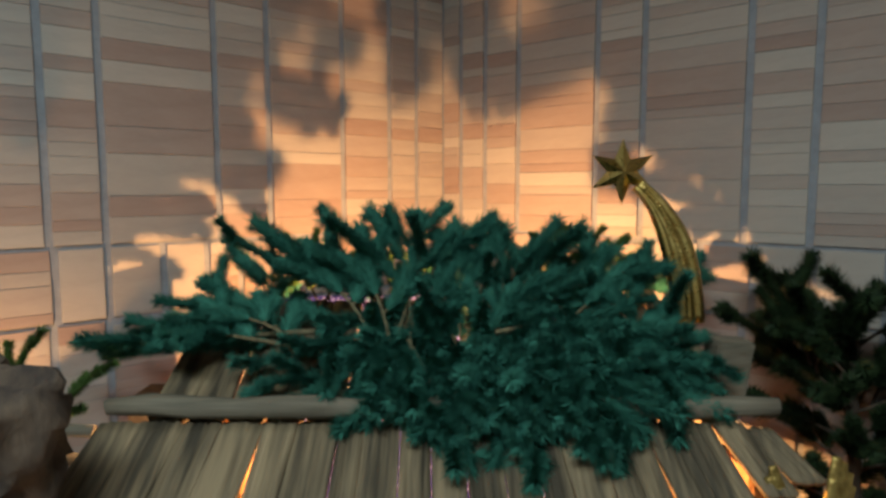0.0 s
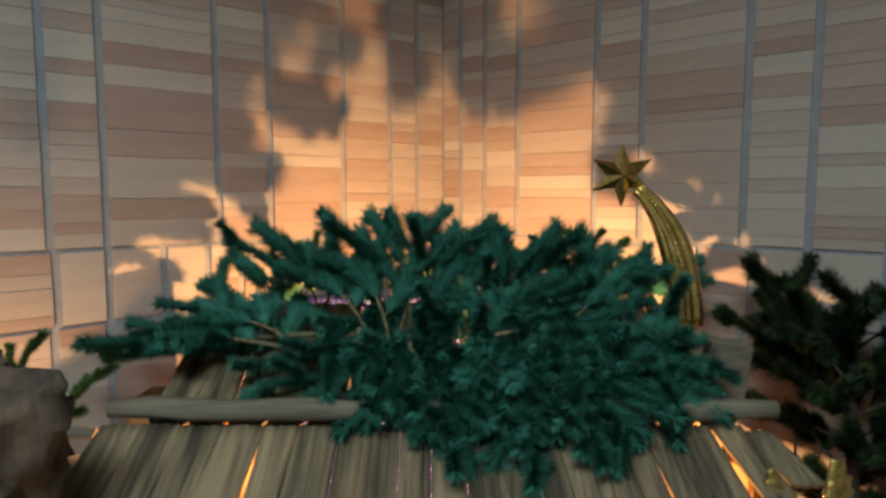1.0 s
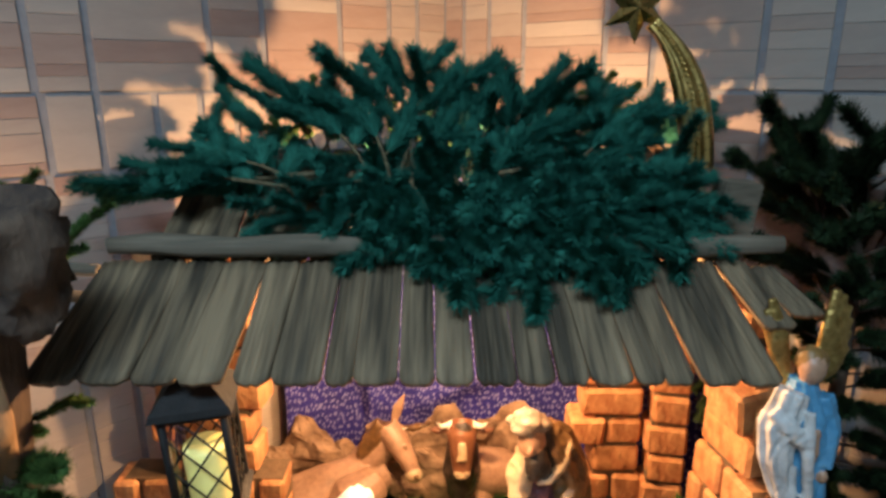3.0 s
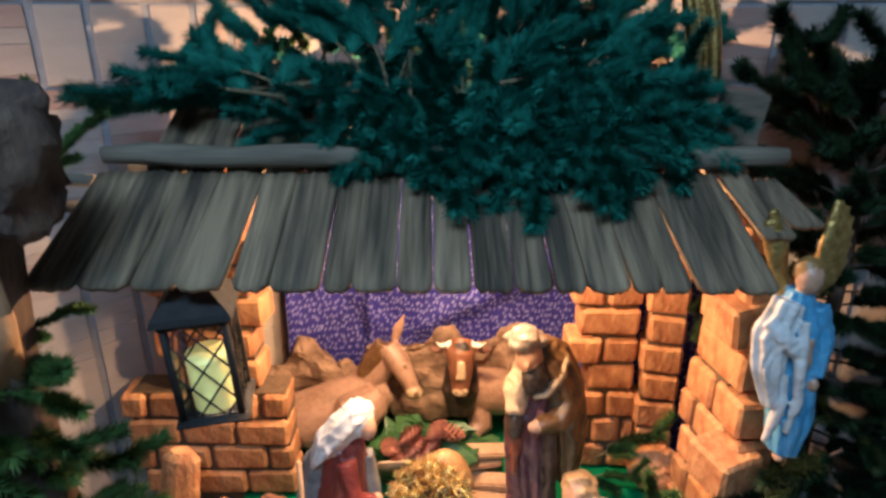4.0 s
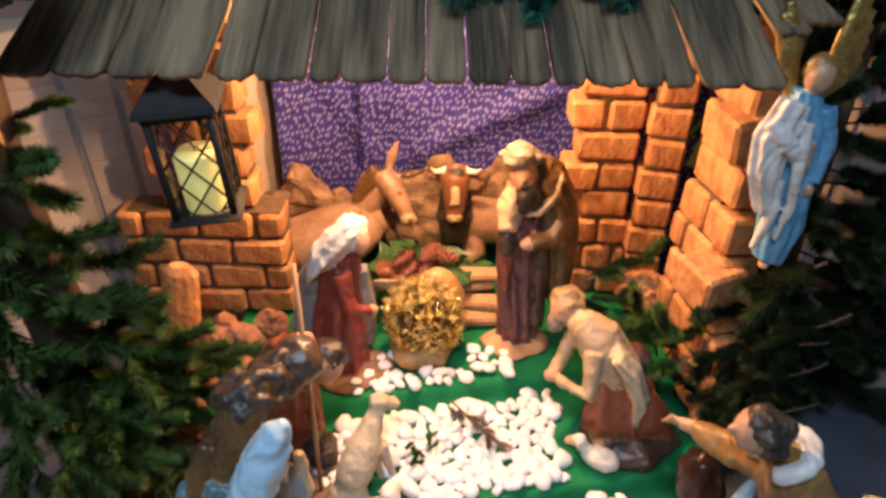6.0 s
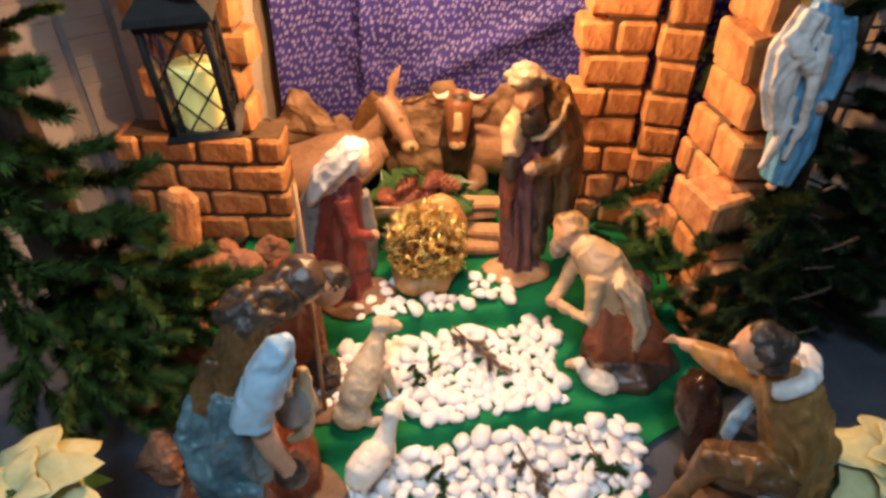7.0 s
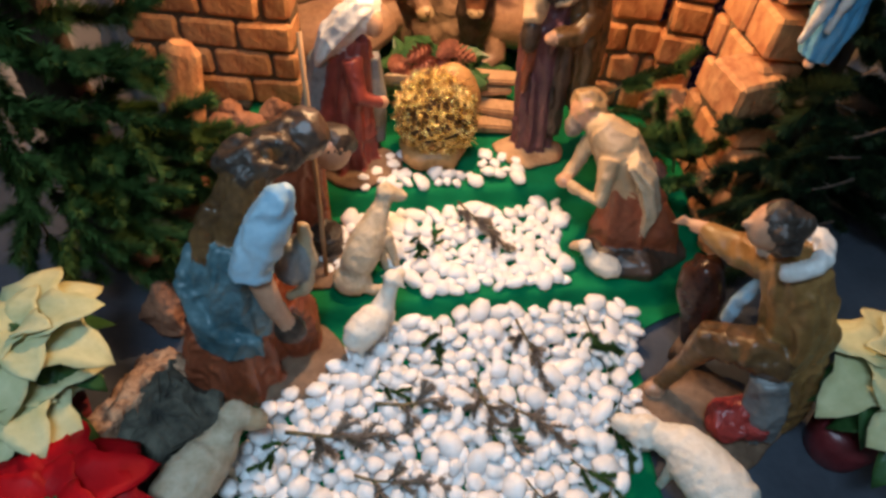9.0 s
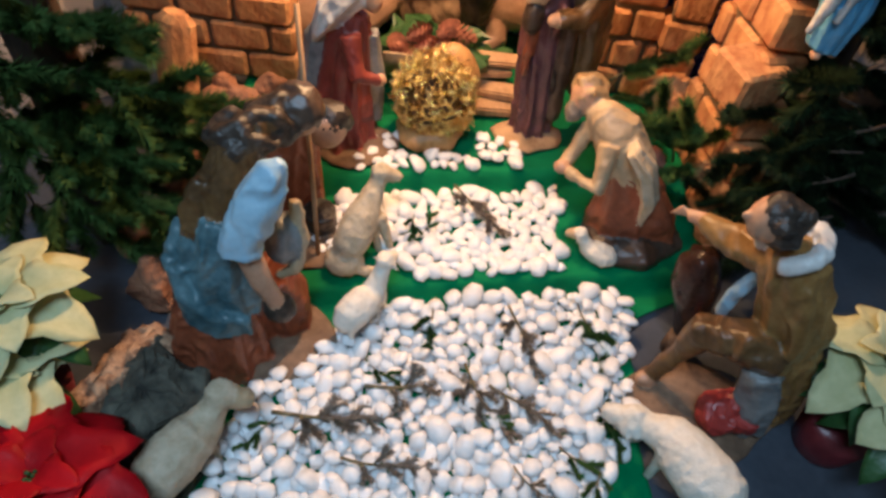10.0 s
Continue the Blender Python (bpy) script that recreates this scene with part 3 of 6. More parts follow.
def fir_branch(base, tip, kind, roll, label, group, set_of=None, name="fir_branch", parent=None):
    pool = set_of or BRANCHES
    base, tip = Vector(base), Vector(tip)
    d = tip - base
    if len(pool) > 3:
        pool = sorted(pool, key=lambda w: abs(max(v.co.x for v in w[0].vertices) - d.length))[:2]
    wood, leaf = pool[kind % len(pool)]
    length = max(v.co.x for v in wood.vertices)
    s = d.length / length
    x = d.normalized()
    y = Vector((0, 0, 1)).cross(x)
    y = y.normalized() if y.length > 0.1 else Vector((1, 0, 0))
    z = x.cross(y)
    m = Matrix((x, y, z)).transposed().to_4x4()
    m = Matrix.Translation(base) @ m @ Matrix.Rotation(radians(roll), 4, "X") @ Matrix.Diagonal((s, s, s, 1))
    if parent:
        ob = new(name, wood)
        ob.parent = parent
        ob.matrix_local = m
        n = new("foliage", leaf)
        n.parent = ob
        return ob
    ob = empty(name, label, "fir branch", group)
    ob.matrix_world = m
    for nm, me in (("stem", wood), ("foliage", leaf)):
        o = new(nm, me)
        o.parent = ob
    return ob


def roof_firs():
    rng = random.Random(4)
    label, group = "cut green fir branch lying on the plank roof", "fir branches on the roof"
    # boughs over the back edge of the roof
    for i in range(9):
        x = -0.64 + 0.158 * i
        fir_branch((x * 0.88, 1.52, 1.37), (x + rng.uniform(-0.05, 0.05), 1.70 + 0.10 * rng.random(), 1.38 + 0.15 * rng.random()), i, rng.uniform(-70, 70), label, group)
    heart = Vector((-0.02, 1.32, 1.31))
    # tips that fan out over the roof: left, up and back, right, down over the pole
    tips = [(-0.80, 1.46, 1.31), (-0.73, 1.42, 1.37), (-0.60, 1.45, 1.44), (-0.50, 1.48, 1.47), (-0.34, 1.50, 1.575), (-0.20, 1.50, 1.62),
            (-0.06, 1.46, 1.625), (0.05, 1.48, 1.56), (0.20, 1.50, 1.55), (0.30, 1.48, 1.535), (0.45, 1.46, 1.53), (0.54, 1.40, 1.38),
            (0.50, 1.28, 1.28), (0.34, 1.14, 1.20), (0.24, 1.11, 1.16), (0.10, 1.08, 1.14), (-0.03, 1.13, 1.18), (-0.20, 1.17, 1.22), (-0.34, 1.24, 1.26)]
    for i, t in enumerate(tips):
        t = Vector(t)
        base = heart + Vector((rng.uniform(-0.10, 0.10) + t.x * 0.42, rng.uniform(-0.03, 0.06), rng.uniform(-0.04, 0.04)))
        fir_branch(base, t, i, rng.uniform(-25, 25), label, group)
    # single fingers that stand up along the upper edge
    for i in range(17):
        x = -0.40 + 0.058 * i + rng.uniform(-0.015, 0.015)
        top = 1.585 - 0.30 * (x + 0.10) ** 2 + rng.uniform(-0.05, 0.03)
        lean = rng.uniform(-0.05, 0.05) + 0.10 * x
        fir_branch((x - lean, 1.44, top - 0.15), (x + lean, 1.46 + rng.uniform(-0.03, 0.04), top), i, rng.uniform(-60, 60), label, group)
    for i, x in enumerate((-0.01, 0.05, 0.11, 0.17)):
        fir_branch((x * 0.8, 1.43, 1.41), (x, 1.46, 1.555 + 0.012 * (i % 2)), i, 40 * i, label, group)
    # thin twigs behind the ridge
    for i in range(14):
        x = -0.50 + 0.08 * i + rng.uniform(-0.03, 0.03)
        fir_branch((x * 0.8, 1.60, 1.36), (x + rng.uniform(-0.05, 0.05), 1.66 + 0.08 * rng.random(), 1.44 + 0.12 * rng.random()), i, rng.uniform(-80, 80), label, group, SPRIGS)
    # shorter fingers in front of them, leaning to both sides
    for i in range(8):
        x = -0.22 + 0.09 * i + rng.uniform(-0.02, 0.02)
        top = 1.475 + rng.uniform(-0.05, 0.035) - 0.10 * abs(x - 0.1)
        lean = rng.uniform(-0.10, 0.10)
        fir_branch((x - lean * 0.5, 1.37, top - 0.13), (x + lean, 1.40 + rng.uniform(-0.03, 0.03), top), i, rng.uniform(-60, 60), label, group)
    # fingers that point forward over the middle
    for i in range(9):
        x = -0.16 + 0.05 * i
        fir_branch((x, 1.41, 1.40), (x + rng.uniform(-0.06, 0.06), 1.26, 1.325 + rng.uniform(-0.02, 0.03)), i, rng.uniform(-60, 60), label, group)
    # boughs that hang down the upper slope and over the pole
    for i in range(26):
        x = -0.26 + 0.74 * i / 25 + rng.uniform(-0.03, 0.03)
        drop = smooth(-0.34, -0.02, x) * smooth(0.56, 0.40, x)
        base = Vector((x * 0.75, 1.39 + 0.03 * rng.random(), 1.36 + 0.03 * rng.random()))
        y = 1.22 - 0.125 * drop * rng.uniform(0.45, 1)
        z = (1.178 + (y - 1.225) * 0.6 if y < 1.225 else 1.178) + 0.105
        fir_branch(base, (x + rng.uniform(-0.04, 0.06), y, z + 0.01 * rng.random()), i, rng.uniform(-25, 25), label, group)
    # low boughs along the upper slope
    for i in range(16):
        x = -0.26 + 0.74 * i / 15 + rng.uniform(-0.03, 0.03)
        y = rng.uniform(1.29, 1.40)
        base = Vector((x * 0.8, y, 1.178 + (y - 1.225) * 0.47 + 0.03 + 0.07 * rng.random()))
        a = rng.uniform(-0.6, 0.6) + (math.pi if x < 0 else 0)
        tip = base + Vector((math.cos(a) * 0.22, -0.05 + 0.05 * math.sin(a), 0.02 + 0.05 * rng.random()))
        fir_branch(base, tip, i, rng.uniform(-40, 40), label, group)


roof_firs()


def side_firs():
    rng = random.Random(9)
    # the small fir tree by the right-hand wall
    tree = empty("fir_tree", "small dark green fir tree in the corner beside the stable", "fir tree")
    bm = bmesh.new()
    tube(bm, [(0.94, 1.36, 0.0), (0.93, 1.37, 0.5), (0.95, 1.40, 1.0), (0.94, 1.42, 1.32)], [0.026, 0.022, 0.015, 0.006], 9)
    part("trunk", bm, M_BARK, tree)
    for i in range(64):
        t = i / 63
        z = 0.14 + 1.14 * t
        a = i * 2.4
        r = 0.36 * (1 - 0.45 * t)
        base = Vector((0.94, 1.37 + 0.04 * t, z))
        tip = base + Vector((math.cos(a) * r, math.sin(a) * r * 0.75, 0.02 + 0.22 * t * t - 0.05 * (1 - t)))
        tip.y = min(tip.y, 2.3 - 0.85 * tip.x)
        tip.x = max(tip.x, 0.72)
        fir_branch(base, tip, i, rng.uniform(-30, 30), "", "", SHADED_BROWN, "branch", tree)
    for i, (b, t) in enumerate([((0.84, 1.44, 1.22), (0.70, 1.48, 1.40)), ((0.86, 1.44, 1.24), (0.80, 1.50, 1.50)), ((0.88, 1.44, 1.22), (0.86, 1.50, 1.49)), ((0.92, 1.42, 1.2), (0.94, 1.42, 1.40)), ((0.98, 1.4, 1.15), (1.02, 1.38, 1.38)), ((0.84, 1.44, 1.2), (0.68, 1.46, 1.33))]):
        fir_branch(b, t, i, rng.uniform(-20, 20), "", "", SHADED_BROWN, "branch", tree)
    # boughs at the left of the stable, and a few low ones on the right
    label, group = "green fir bough standing beside the stable", "fir boughs at the side"
    for i in range(7):
        z = 0.26 + 0.105 * i
        base = (-0.90, 0.98 + rng.uniform(-0.06, 0.04), z)
        fir_branch(base, (-0.66 + rng.uniform(-0.06, 0.05), 0.92 + rng.uniform(-0.10, 0.08), z - 0.02 + rng.uniform(-0.05, 0.05)), i, rng.uniform(-30, 30), label, group, LIT_OLIVE)
    # longer boughs that reach across the slab and the rubble
    for i, (b, t) in enumerate([((-0.84, 0.98, 0.36), (-0.42, 1.06, 0.40)), ((-0.80, 0.98, 0.30), (-0.42, 1.03, 0.29)), ((-0.78, 0.96, 0.26), (-0.48, 0.96, 0.14))]):
        fir_branch(b, t, i, rng.uniform(-25, 25), label, group, LIT_OLIVE)
    left = [((-0.86, 0.98, 0.55), (-0.52, 0.96, 0.62)), ((-0.86, 0.98, 0.50), (-0.50, 0.93, 0.48)), ((-0.84, 0.95, 0.42), (-0.55, 0.86, 0.36)), ((-0.88, 0.98, 0.75), (-0.62, 0.93, 0.80)),
            ((-0.90, 0.98, 0.80), (-0.66, 0.95, 0.96)), ((-0.92, 0.92, 0.66), (-0.68, 0.80, 0.60)), ((-0.86, 0.9, 0.4), (-0.62, 0.72, 0.30)), ((-0.82, 0.9, 0.34), (-0.52, 0.85, 0.22)),
            ((-0.90, 0.9, 0.5), (-0.74, 0.70, 0.36)), ((-0.86, 1.0, 0.62), (-0.60, 1.05, 0.70)), ((-0.88, 0.92, 0.86), (-0.74, 0.86, 0.98)), ((-0.82, 0.88, 0.26), (-0.60, 0.76, 0.14)), ((-0.84, 1.0, 0.46), (-0.56, 1.06, 0.40)),
            ((-0.94, 0.9, 0.72), (-0.74, 0.84, 0.74)), ((-0.86, 0.85, 0.3), (-0.70, 0.66, 0.2)), ((-0.80, 0.98, 0.36), (-0.50, 1.0, 0.30)), ((-0.92, 0.95, 0.6), (-0.70, 0.76, 0.50))]
    for i, (b, t) in enumerate(left):
        fir_branch(b, t, i, rng.uniform(-40, 40), label, group, LIT_OLIVE)
    right = [((0.86, 1.0, 0.42), (0.63, 0.96, 0.36)), ((0.86, 0.98, 0.32), (0.64, 0.94, 0.25)), ((0.88, 1.02, 0.54), (0.66, 0.97, 0.50)), ((0.84, 1.0, 0.22), (0.65, 0.95, 0.15)), ((0.80, 1.18, 0.42), (0.60, 1.16, 0.46)), ((0.78, 1.16, 0.36), (0.66, 1.02, 0.30)), ((0.84, 1.14, 0.55), (0.70, 1.04, 0.62)), ((0.86, 1.1, 0.5), (0.76, 0.98, 0.40)), ((0.84, 1.06, 0.38), (0.60, 1.05, 0.40)), ((0.82, 1.08, 0.26), (0.60, 1.07, 0.24)), ((0.86, 1.02, 0.46), (0.66, 1.0, 0.48)), ((0.86, 1.12, 0.60), (0.70, 1.12, 0.52)),
             ((0.62, 1.30, 0.16), (0.54, 1.22, 0.40)), ((0.64, 1.28, 0.18), (0.60, 1.18, 0.42)), ((0.60, 1.32, 0.20), (0.50, 1.26, 0.36)), ((0.62, 1.26, 0.12), (0.56, 1.17, 0.28)),
             ((0.46, 1.56, 0.22), (0.60, 1.50, 0.42)), ((0.42, 1.54, 0.16), (0.56, 1.46, 0.26)), ((0.75, 1.60, 0.80), (0.70, 1.53, 0.62))]
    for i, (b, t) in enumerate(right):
        fir_branch(b, t, i + 2, rng.uniform(-40, 40), label, group, SHADED_BROWN if b[0] > 0.7 else LIT_OLIVE)
    for i, (b, t) in enumerate([((-0.82, 1.22, 1.16), (-0.72, 1.30, 1.30)), ((-0.92, 1.25, 1.18), (-0.87, 1.30, 1.36)), ((-0.98, 1.25, 1.2), (-1.02, 1.28, 1.40)), ((-0.80, 1.02, 0.92), (-0.66, 1.06, 0.99))]):
        fir_branch(b, t, i, 10, "small fir sprig sticking up by the log", "fir sprigs by the log", SPRIGS, "fir_sprig")


side_firs()

# ---- statues: each one plain painted mesh ----
from mathutils.bvhtree import BVHTree

CLOTH = (M_BROWN, M_PURPLE, M_BEIGE, M_RED, M_WHITE, M_TEAL, M_RUST, M_OCHRE, M_PALEBLUE, M_BLUE, M_GREYCLOTH, M_UMBER)
WOOL = (M_FLEECE, M_WHITEFLEECE, M_HAIR, M_GREYHAIR)


def statue(name, mats, build, label, category="statue", group="painted figurines", voxel=0.0045, fold=0.0048, melt=5):
    """Fuses the rough forms into one cast figure and carves folds into its clothes."""
    bm = bmesh.new()
    build(bm)
    rough = mesh_of(name, bm, mats)
    tmp = new("casting", rough)
    re = tmp.modifiers.new("fuse", "REMESH")
    re.mode, re.voxel_size = "VOXEL", voxel
    sm = tmp.modifiers.new("melt", "SMOOTH")
    sm.iterations, sm.factor = melt, 0.5
    deps = bpy.context.evaluated_depsgraph_get()
    me = bpy.data.meshes.new_from_object(tmp.evaluated_get(deps))
    tree = BVHTree.FromPolygons([v.co for v in rough.vertices], [tuple(p.vertices) for p in rough.polygons])
    which = [p.material_index for p in rough.polygons]
    bpy.data.objects.remove(tmp)
    me.materials.clear()
    for m in mats:
        me.materials.append(m)
    near = [which[tree.find_nearest(p.center)[2]] for p in me.polygons]
    me.polygons.foreach_set("material_index", near)
    me.polygons.foreach_set("use_smooth", [True] * len(me.polygons))
    kind = [0] * len(me.vertices)
    for p, k in zip(me.polygons, near):
        for i in p.vertices:
            kind[i] = k
    moves = []
    for v, k in zip(me.vertices, kind):
        c, d = v.co, 0.0
        if mats[k] in CLOTH:
            warp = noise.noise(c * 11) * 1.6
            r = noise.noise(Vector((c.x * 30 + warp, c.y * 30 - warp, c.z * 8 + k * 5)))
            d = fold * (0.7 - 2.2 * abs(r)) + 0.0012 * noise.noise(c * 90)
        elif mats[k] in WOOL:
            d = 0.0022 * noise.noise(c * 75)
        moves.append(v.normal * d)
    for v, d in zip(me.vertices, moves):
        v.co += d
    me.name = name
    return tagged(new(name, me), label, category, group)


def joseph(bm):
    g = ground_z(0.23, 1.41)
    blob(bm, (0.235, 1.385, g + 0.008), (0.100, 0.075, 0.020), 4, 18, 0.35, 16)
    tube(bm, [(0.238, 1.41, g + 0.015), (0.236, 1.41, g + 0.10), (0.226, 1.41, 0.34), (0.226, 1.41, 0.46), (0.245, 1.42, 0.57), (0.25, 1.42, 0.62)], [(0.056, 0.052), (0.056, 0.050), (0.056, 0.050), (0.058, 0.050), (0.060, 0.050), (0.03, 0.03)], 36, 1, 10, 0.16)
    tube(bm, [(0.338, 1.44, 0.27), (0.334, 1.44, 0.38), (0.325, 1.435, 0.48), (0.302, 1.43, 0.58), (0.270, 1.43, 0.655), (0.25, 1.43, 0.69)], [(0.034, 0.050), (0.046, 0.060), (0.054, 0.064), (0.058, 0.064), (0.052, 0.056), (0.026, 0.030)], 28, 0, 7, 0.12)
    tube(bm, [(0.276, 1.375, 0.50), (0.280, 1.365, 0.38), (0.286, 1.37, 0.20)], [(0.018, 0.014), (0.020, 0.014), (0.016, 0.012)], 14, 7, 4, 0.15)
    tube(bm, [(0.325, 1.40, 0.545), (0.290, 1.35, 0.505), (0.235, 1.33, 0.505)], [0.034, 0.028, 0.018], 14, 0, 4, 0.10)
    tube(bm, [(0.205, 1.40, 0.635), (0.180, 1.375, 0.575), (0.180, 1.35, 0.53)], [0.030, 0.032, 0.024], 14, 3, 4, 0.1)
    blob(bm, (0.180, 1.35, 0.500), (0.026, 0.026, 0.045), 6, 14, 0.15, 20)
    blob(bm, (0.226, 1.325, 0.505), (0.017, 0.016, 0.016), 2)
    tube(bm, [(0.190, 1.36, 0.46), (0.183, 1.355, 0.40), (0.186, 1.36, 0.33)], [0.010, 0.013, 0.007], 10, 8)
    tube(bm, [(0.312, 1.400, 0.668), (0.297, 1.378, 0.625), (0.264, 1.362, 0.582), (0.228, 1.360, 0.570)], [(0.008, 0.012), (0.009, 0.016), (0.009, 0.015), (0.006, 0.010)], 12, 3)
    blob(bm, (0.212, 1.390, 0.668), (0.034, 0.038, 0.046), 2, 16)
    blob(bm, (0.203, 1.350, 0.664), (0.008, 0.012, 0.012), 2, 8)
    blob(bm, (0.226, 1.372, 0.618), (0.034, 0.030, 0.048), 6, 16, 0.3, 40)
    blob(bm, (0.207, 1.398, 0.712), (0.052, 0.048, 0.026), 5, 22, 0.5, 35)
    blob(bm, (0.200, 1.392, 0.732), (0.036, 0.036, 0.020), 5, 18, 0.5, 40)
    blob(bm, (0.244, 1.425, 0.672), (0.034, 0.032, 0.044), 6, 18, 0.4, 45)


statue("standing_statue", [M_UMBER, M_PURPLE, M_SKIN, M_BEIGE, M_WOOD, M_GREYHAIR, M_HAIR, M_BROWN, M_RUST], joseph, "tall standing figurine in plum robe, brown cloak and pale turban")


def mary(bm):
    g = ground_z(-0.27, 1.3)
    blob(bm, (-0.235, 1.27, g + 0.008), (0.115, 0.10, 0.018), 4, 16, 0.2, 20)
    tube(bm, [(-0.27, 1.30, g), (-0.275, 1.31, g + 0.08), (-0.265, 1.31, 0.30), (-0.25, 1.31, 0.42), (-0.225, 1.31, 0.48)], [(0.085, 0.095), (0.082, 0.085), (0.066, 0.062), (0.052, 0.048), (0.026, 0.026)], 28, 0, 9, 0.14)
    tube(bm, [(-0.34, 1.34, g), (-0.345, 1.34, 0.22), (-0.315, 1.34, 0.38), (-0.265, 1.33, 0.48)], [(0.05, 0.07), (0.055, 0.07), (0.05, 0.06), (0.03, 0.04)], 18, 3, 6, 0.1)
    tube(bm, [(-0.205, 1.35, 0.16), (-0.195, 1.345, 0.30), (-0.205, 1.33, 0.42)], [(0.030, 0.04), (0.028, 0.036), (0.022, 0.024)], 20, 3, 5, 0.14)
    tube(bm, [(-0.330, 1.31, 0.405), (-0.318, 1.305, 0.435), (-0.290, 1.30, 0.480), (-0.245, 1.305, 0.525), (-0.208, 1.31, 0.558), (-0.180, 1.30, 0.568)], [(0.006, 0.022), (0.018, 0.040), (0.032, 0.046), (0.036, 0.046), (0.034, 0.042), (0.016, 0.024)], 30, 1, 7, 0.16)
    blob(bm, (-0.205, 1.305, 0.535), (0.032, 0.036, 0.044), 1, 14)
    blob(bm, (-0.188, 1.292, 0.525), (0.024, 0.026, 0.034), 2, 12)
    tube(bm, [(-0.24, 1.27, 0.44), (-0.22, 1.23, 0.36), (-0.17, 1.25, 0.34)], [0.026, 0.024, 0.015], 10, 0)
    blob(bm, (-0.165, 1.255, 0.34), (0.016, 0.013, 0.018), 2)


statue("kneeling_statue", [M_RED, M_WHITE, M_SKIN, M_GREYCLOTH, M_BROWNROCK], mary, "kneeling figurine in dark red dress and white veil", fold=0.003)


def old_shepherd(bm):
    g = ground_z(0.47, 1.12)
    tube(bm, [(0.40, 1.05, g), (0.50, 1.08, g + 0.01), (0.62, 1.12, g + 0.005)], [(0.03, 0.07), (0.05, 0.11), (0.03, 0.06)], 14, 4)
    tube(bm, [(0.49, 1.12, g + 0.01), (0.485, 1.12, 0.13), (0.475, 1.13, 0.20), (0.45, 1.14, 0.26)], [(0.105, 0.085), (0.095, 0.08), (0.075, 0.066), (0.05, 0.05)], 22, 0, 8, 0.08)
    tube(bm, [(0.56, 1.10, g + 0.01), (0.54, 1.10, 0.14), (0.52, 1.11, 0.20)], [0.06, 0.056, 0.035], 16, 0, 6, 0.1)
    tube(bm, [(0.475, 1.13, 0.20), (0.450, 1.14, 0.27), (0.405, 1.17, 0.335), (0.365, 1.19, 0.36), (0.34, 1.21, 0.362)], [(0.058, 0.052), (0.062, 0.054), (0.060, 0.052), (0.042, 0.04), (0.022, 0.022)], 20, 1, 5, 0.05)
    tube(bm, [(0.43, 1.10, 0.345), (0.475, 1.09, 0.30), (0.505, 1.075, 0.22), (0.50, 1.06, 0.15)], [(0.018, 0.040), (0.024, 0.050), (0.022, 0.042), (0.010, 0.018)], 24, 5, 6, 0.2)
    tube(bm, [(0.385, 1.12, 0.325), (0.375, 1.06, 0.24), (0.31, 1.12, 0.235)], [0.026, 0.022, 0.015], 10, 1)
    tube(bm, [(0.35, 1.20, 0.32), (0.32, 1.17, 0.25), (0.30, 1.15, 0.235)], [0.022, 0.019, 0.014], 10, 1)
    blob(bm, (0.297, 1.14, 0.232), (0.022, 0.020, 0.018), 2)
    blob(bm, (0.325, 1.23, 0.375), (0.036, 0.040, 0.044), 2, 14)
    blob(bm, (0.334, 1.240, 0.392), (0.042, 0.044, 0.038), 3, 20, 0.45, 45)
    blob(bm, (0.302, 1.212, 0.345), (0.024, 0.024, 0.030), 6, 12, 0.2, 40)


statue("kneeling_statue", [M_RUST, M_BEIGE, M_SKIN, M_HAY, M_BROWN, M_FLEECE, M_GREYHAIR], old_shepherd, "kneeling figurine in beige shirt and rust-brown skirt", fold=0.0025)


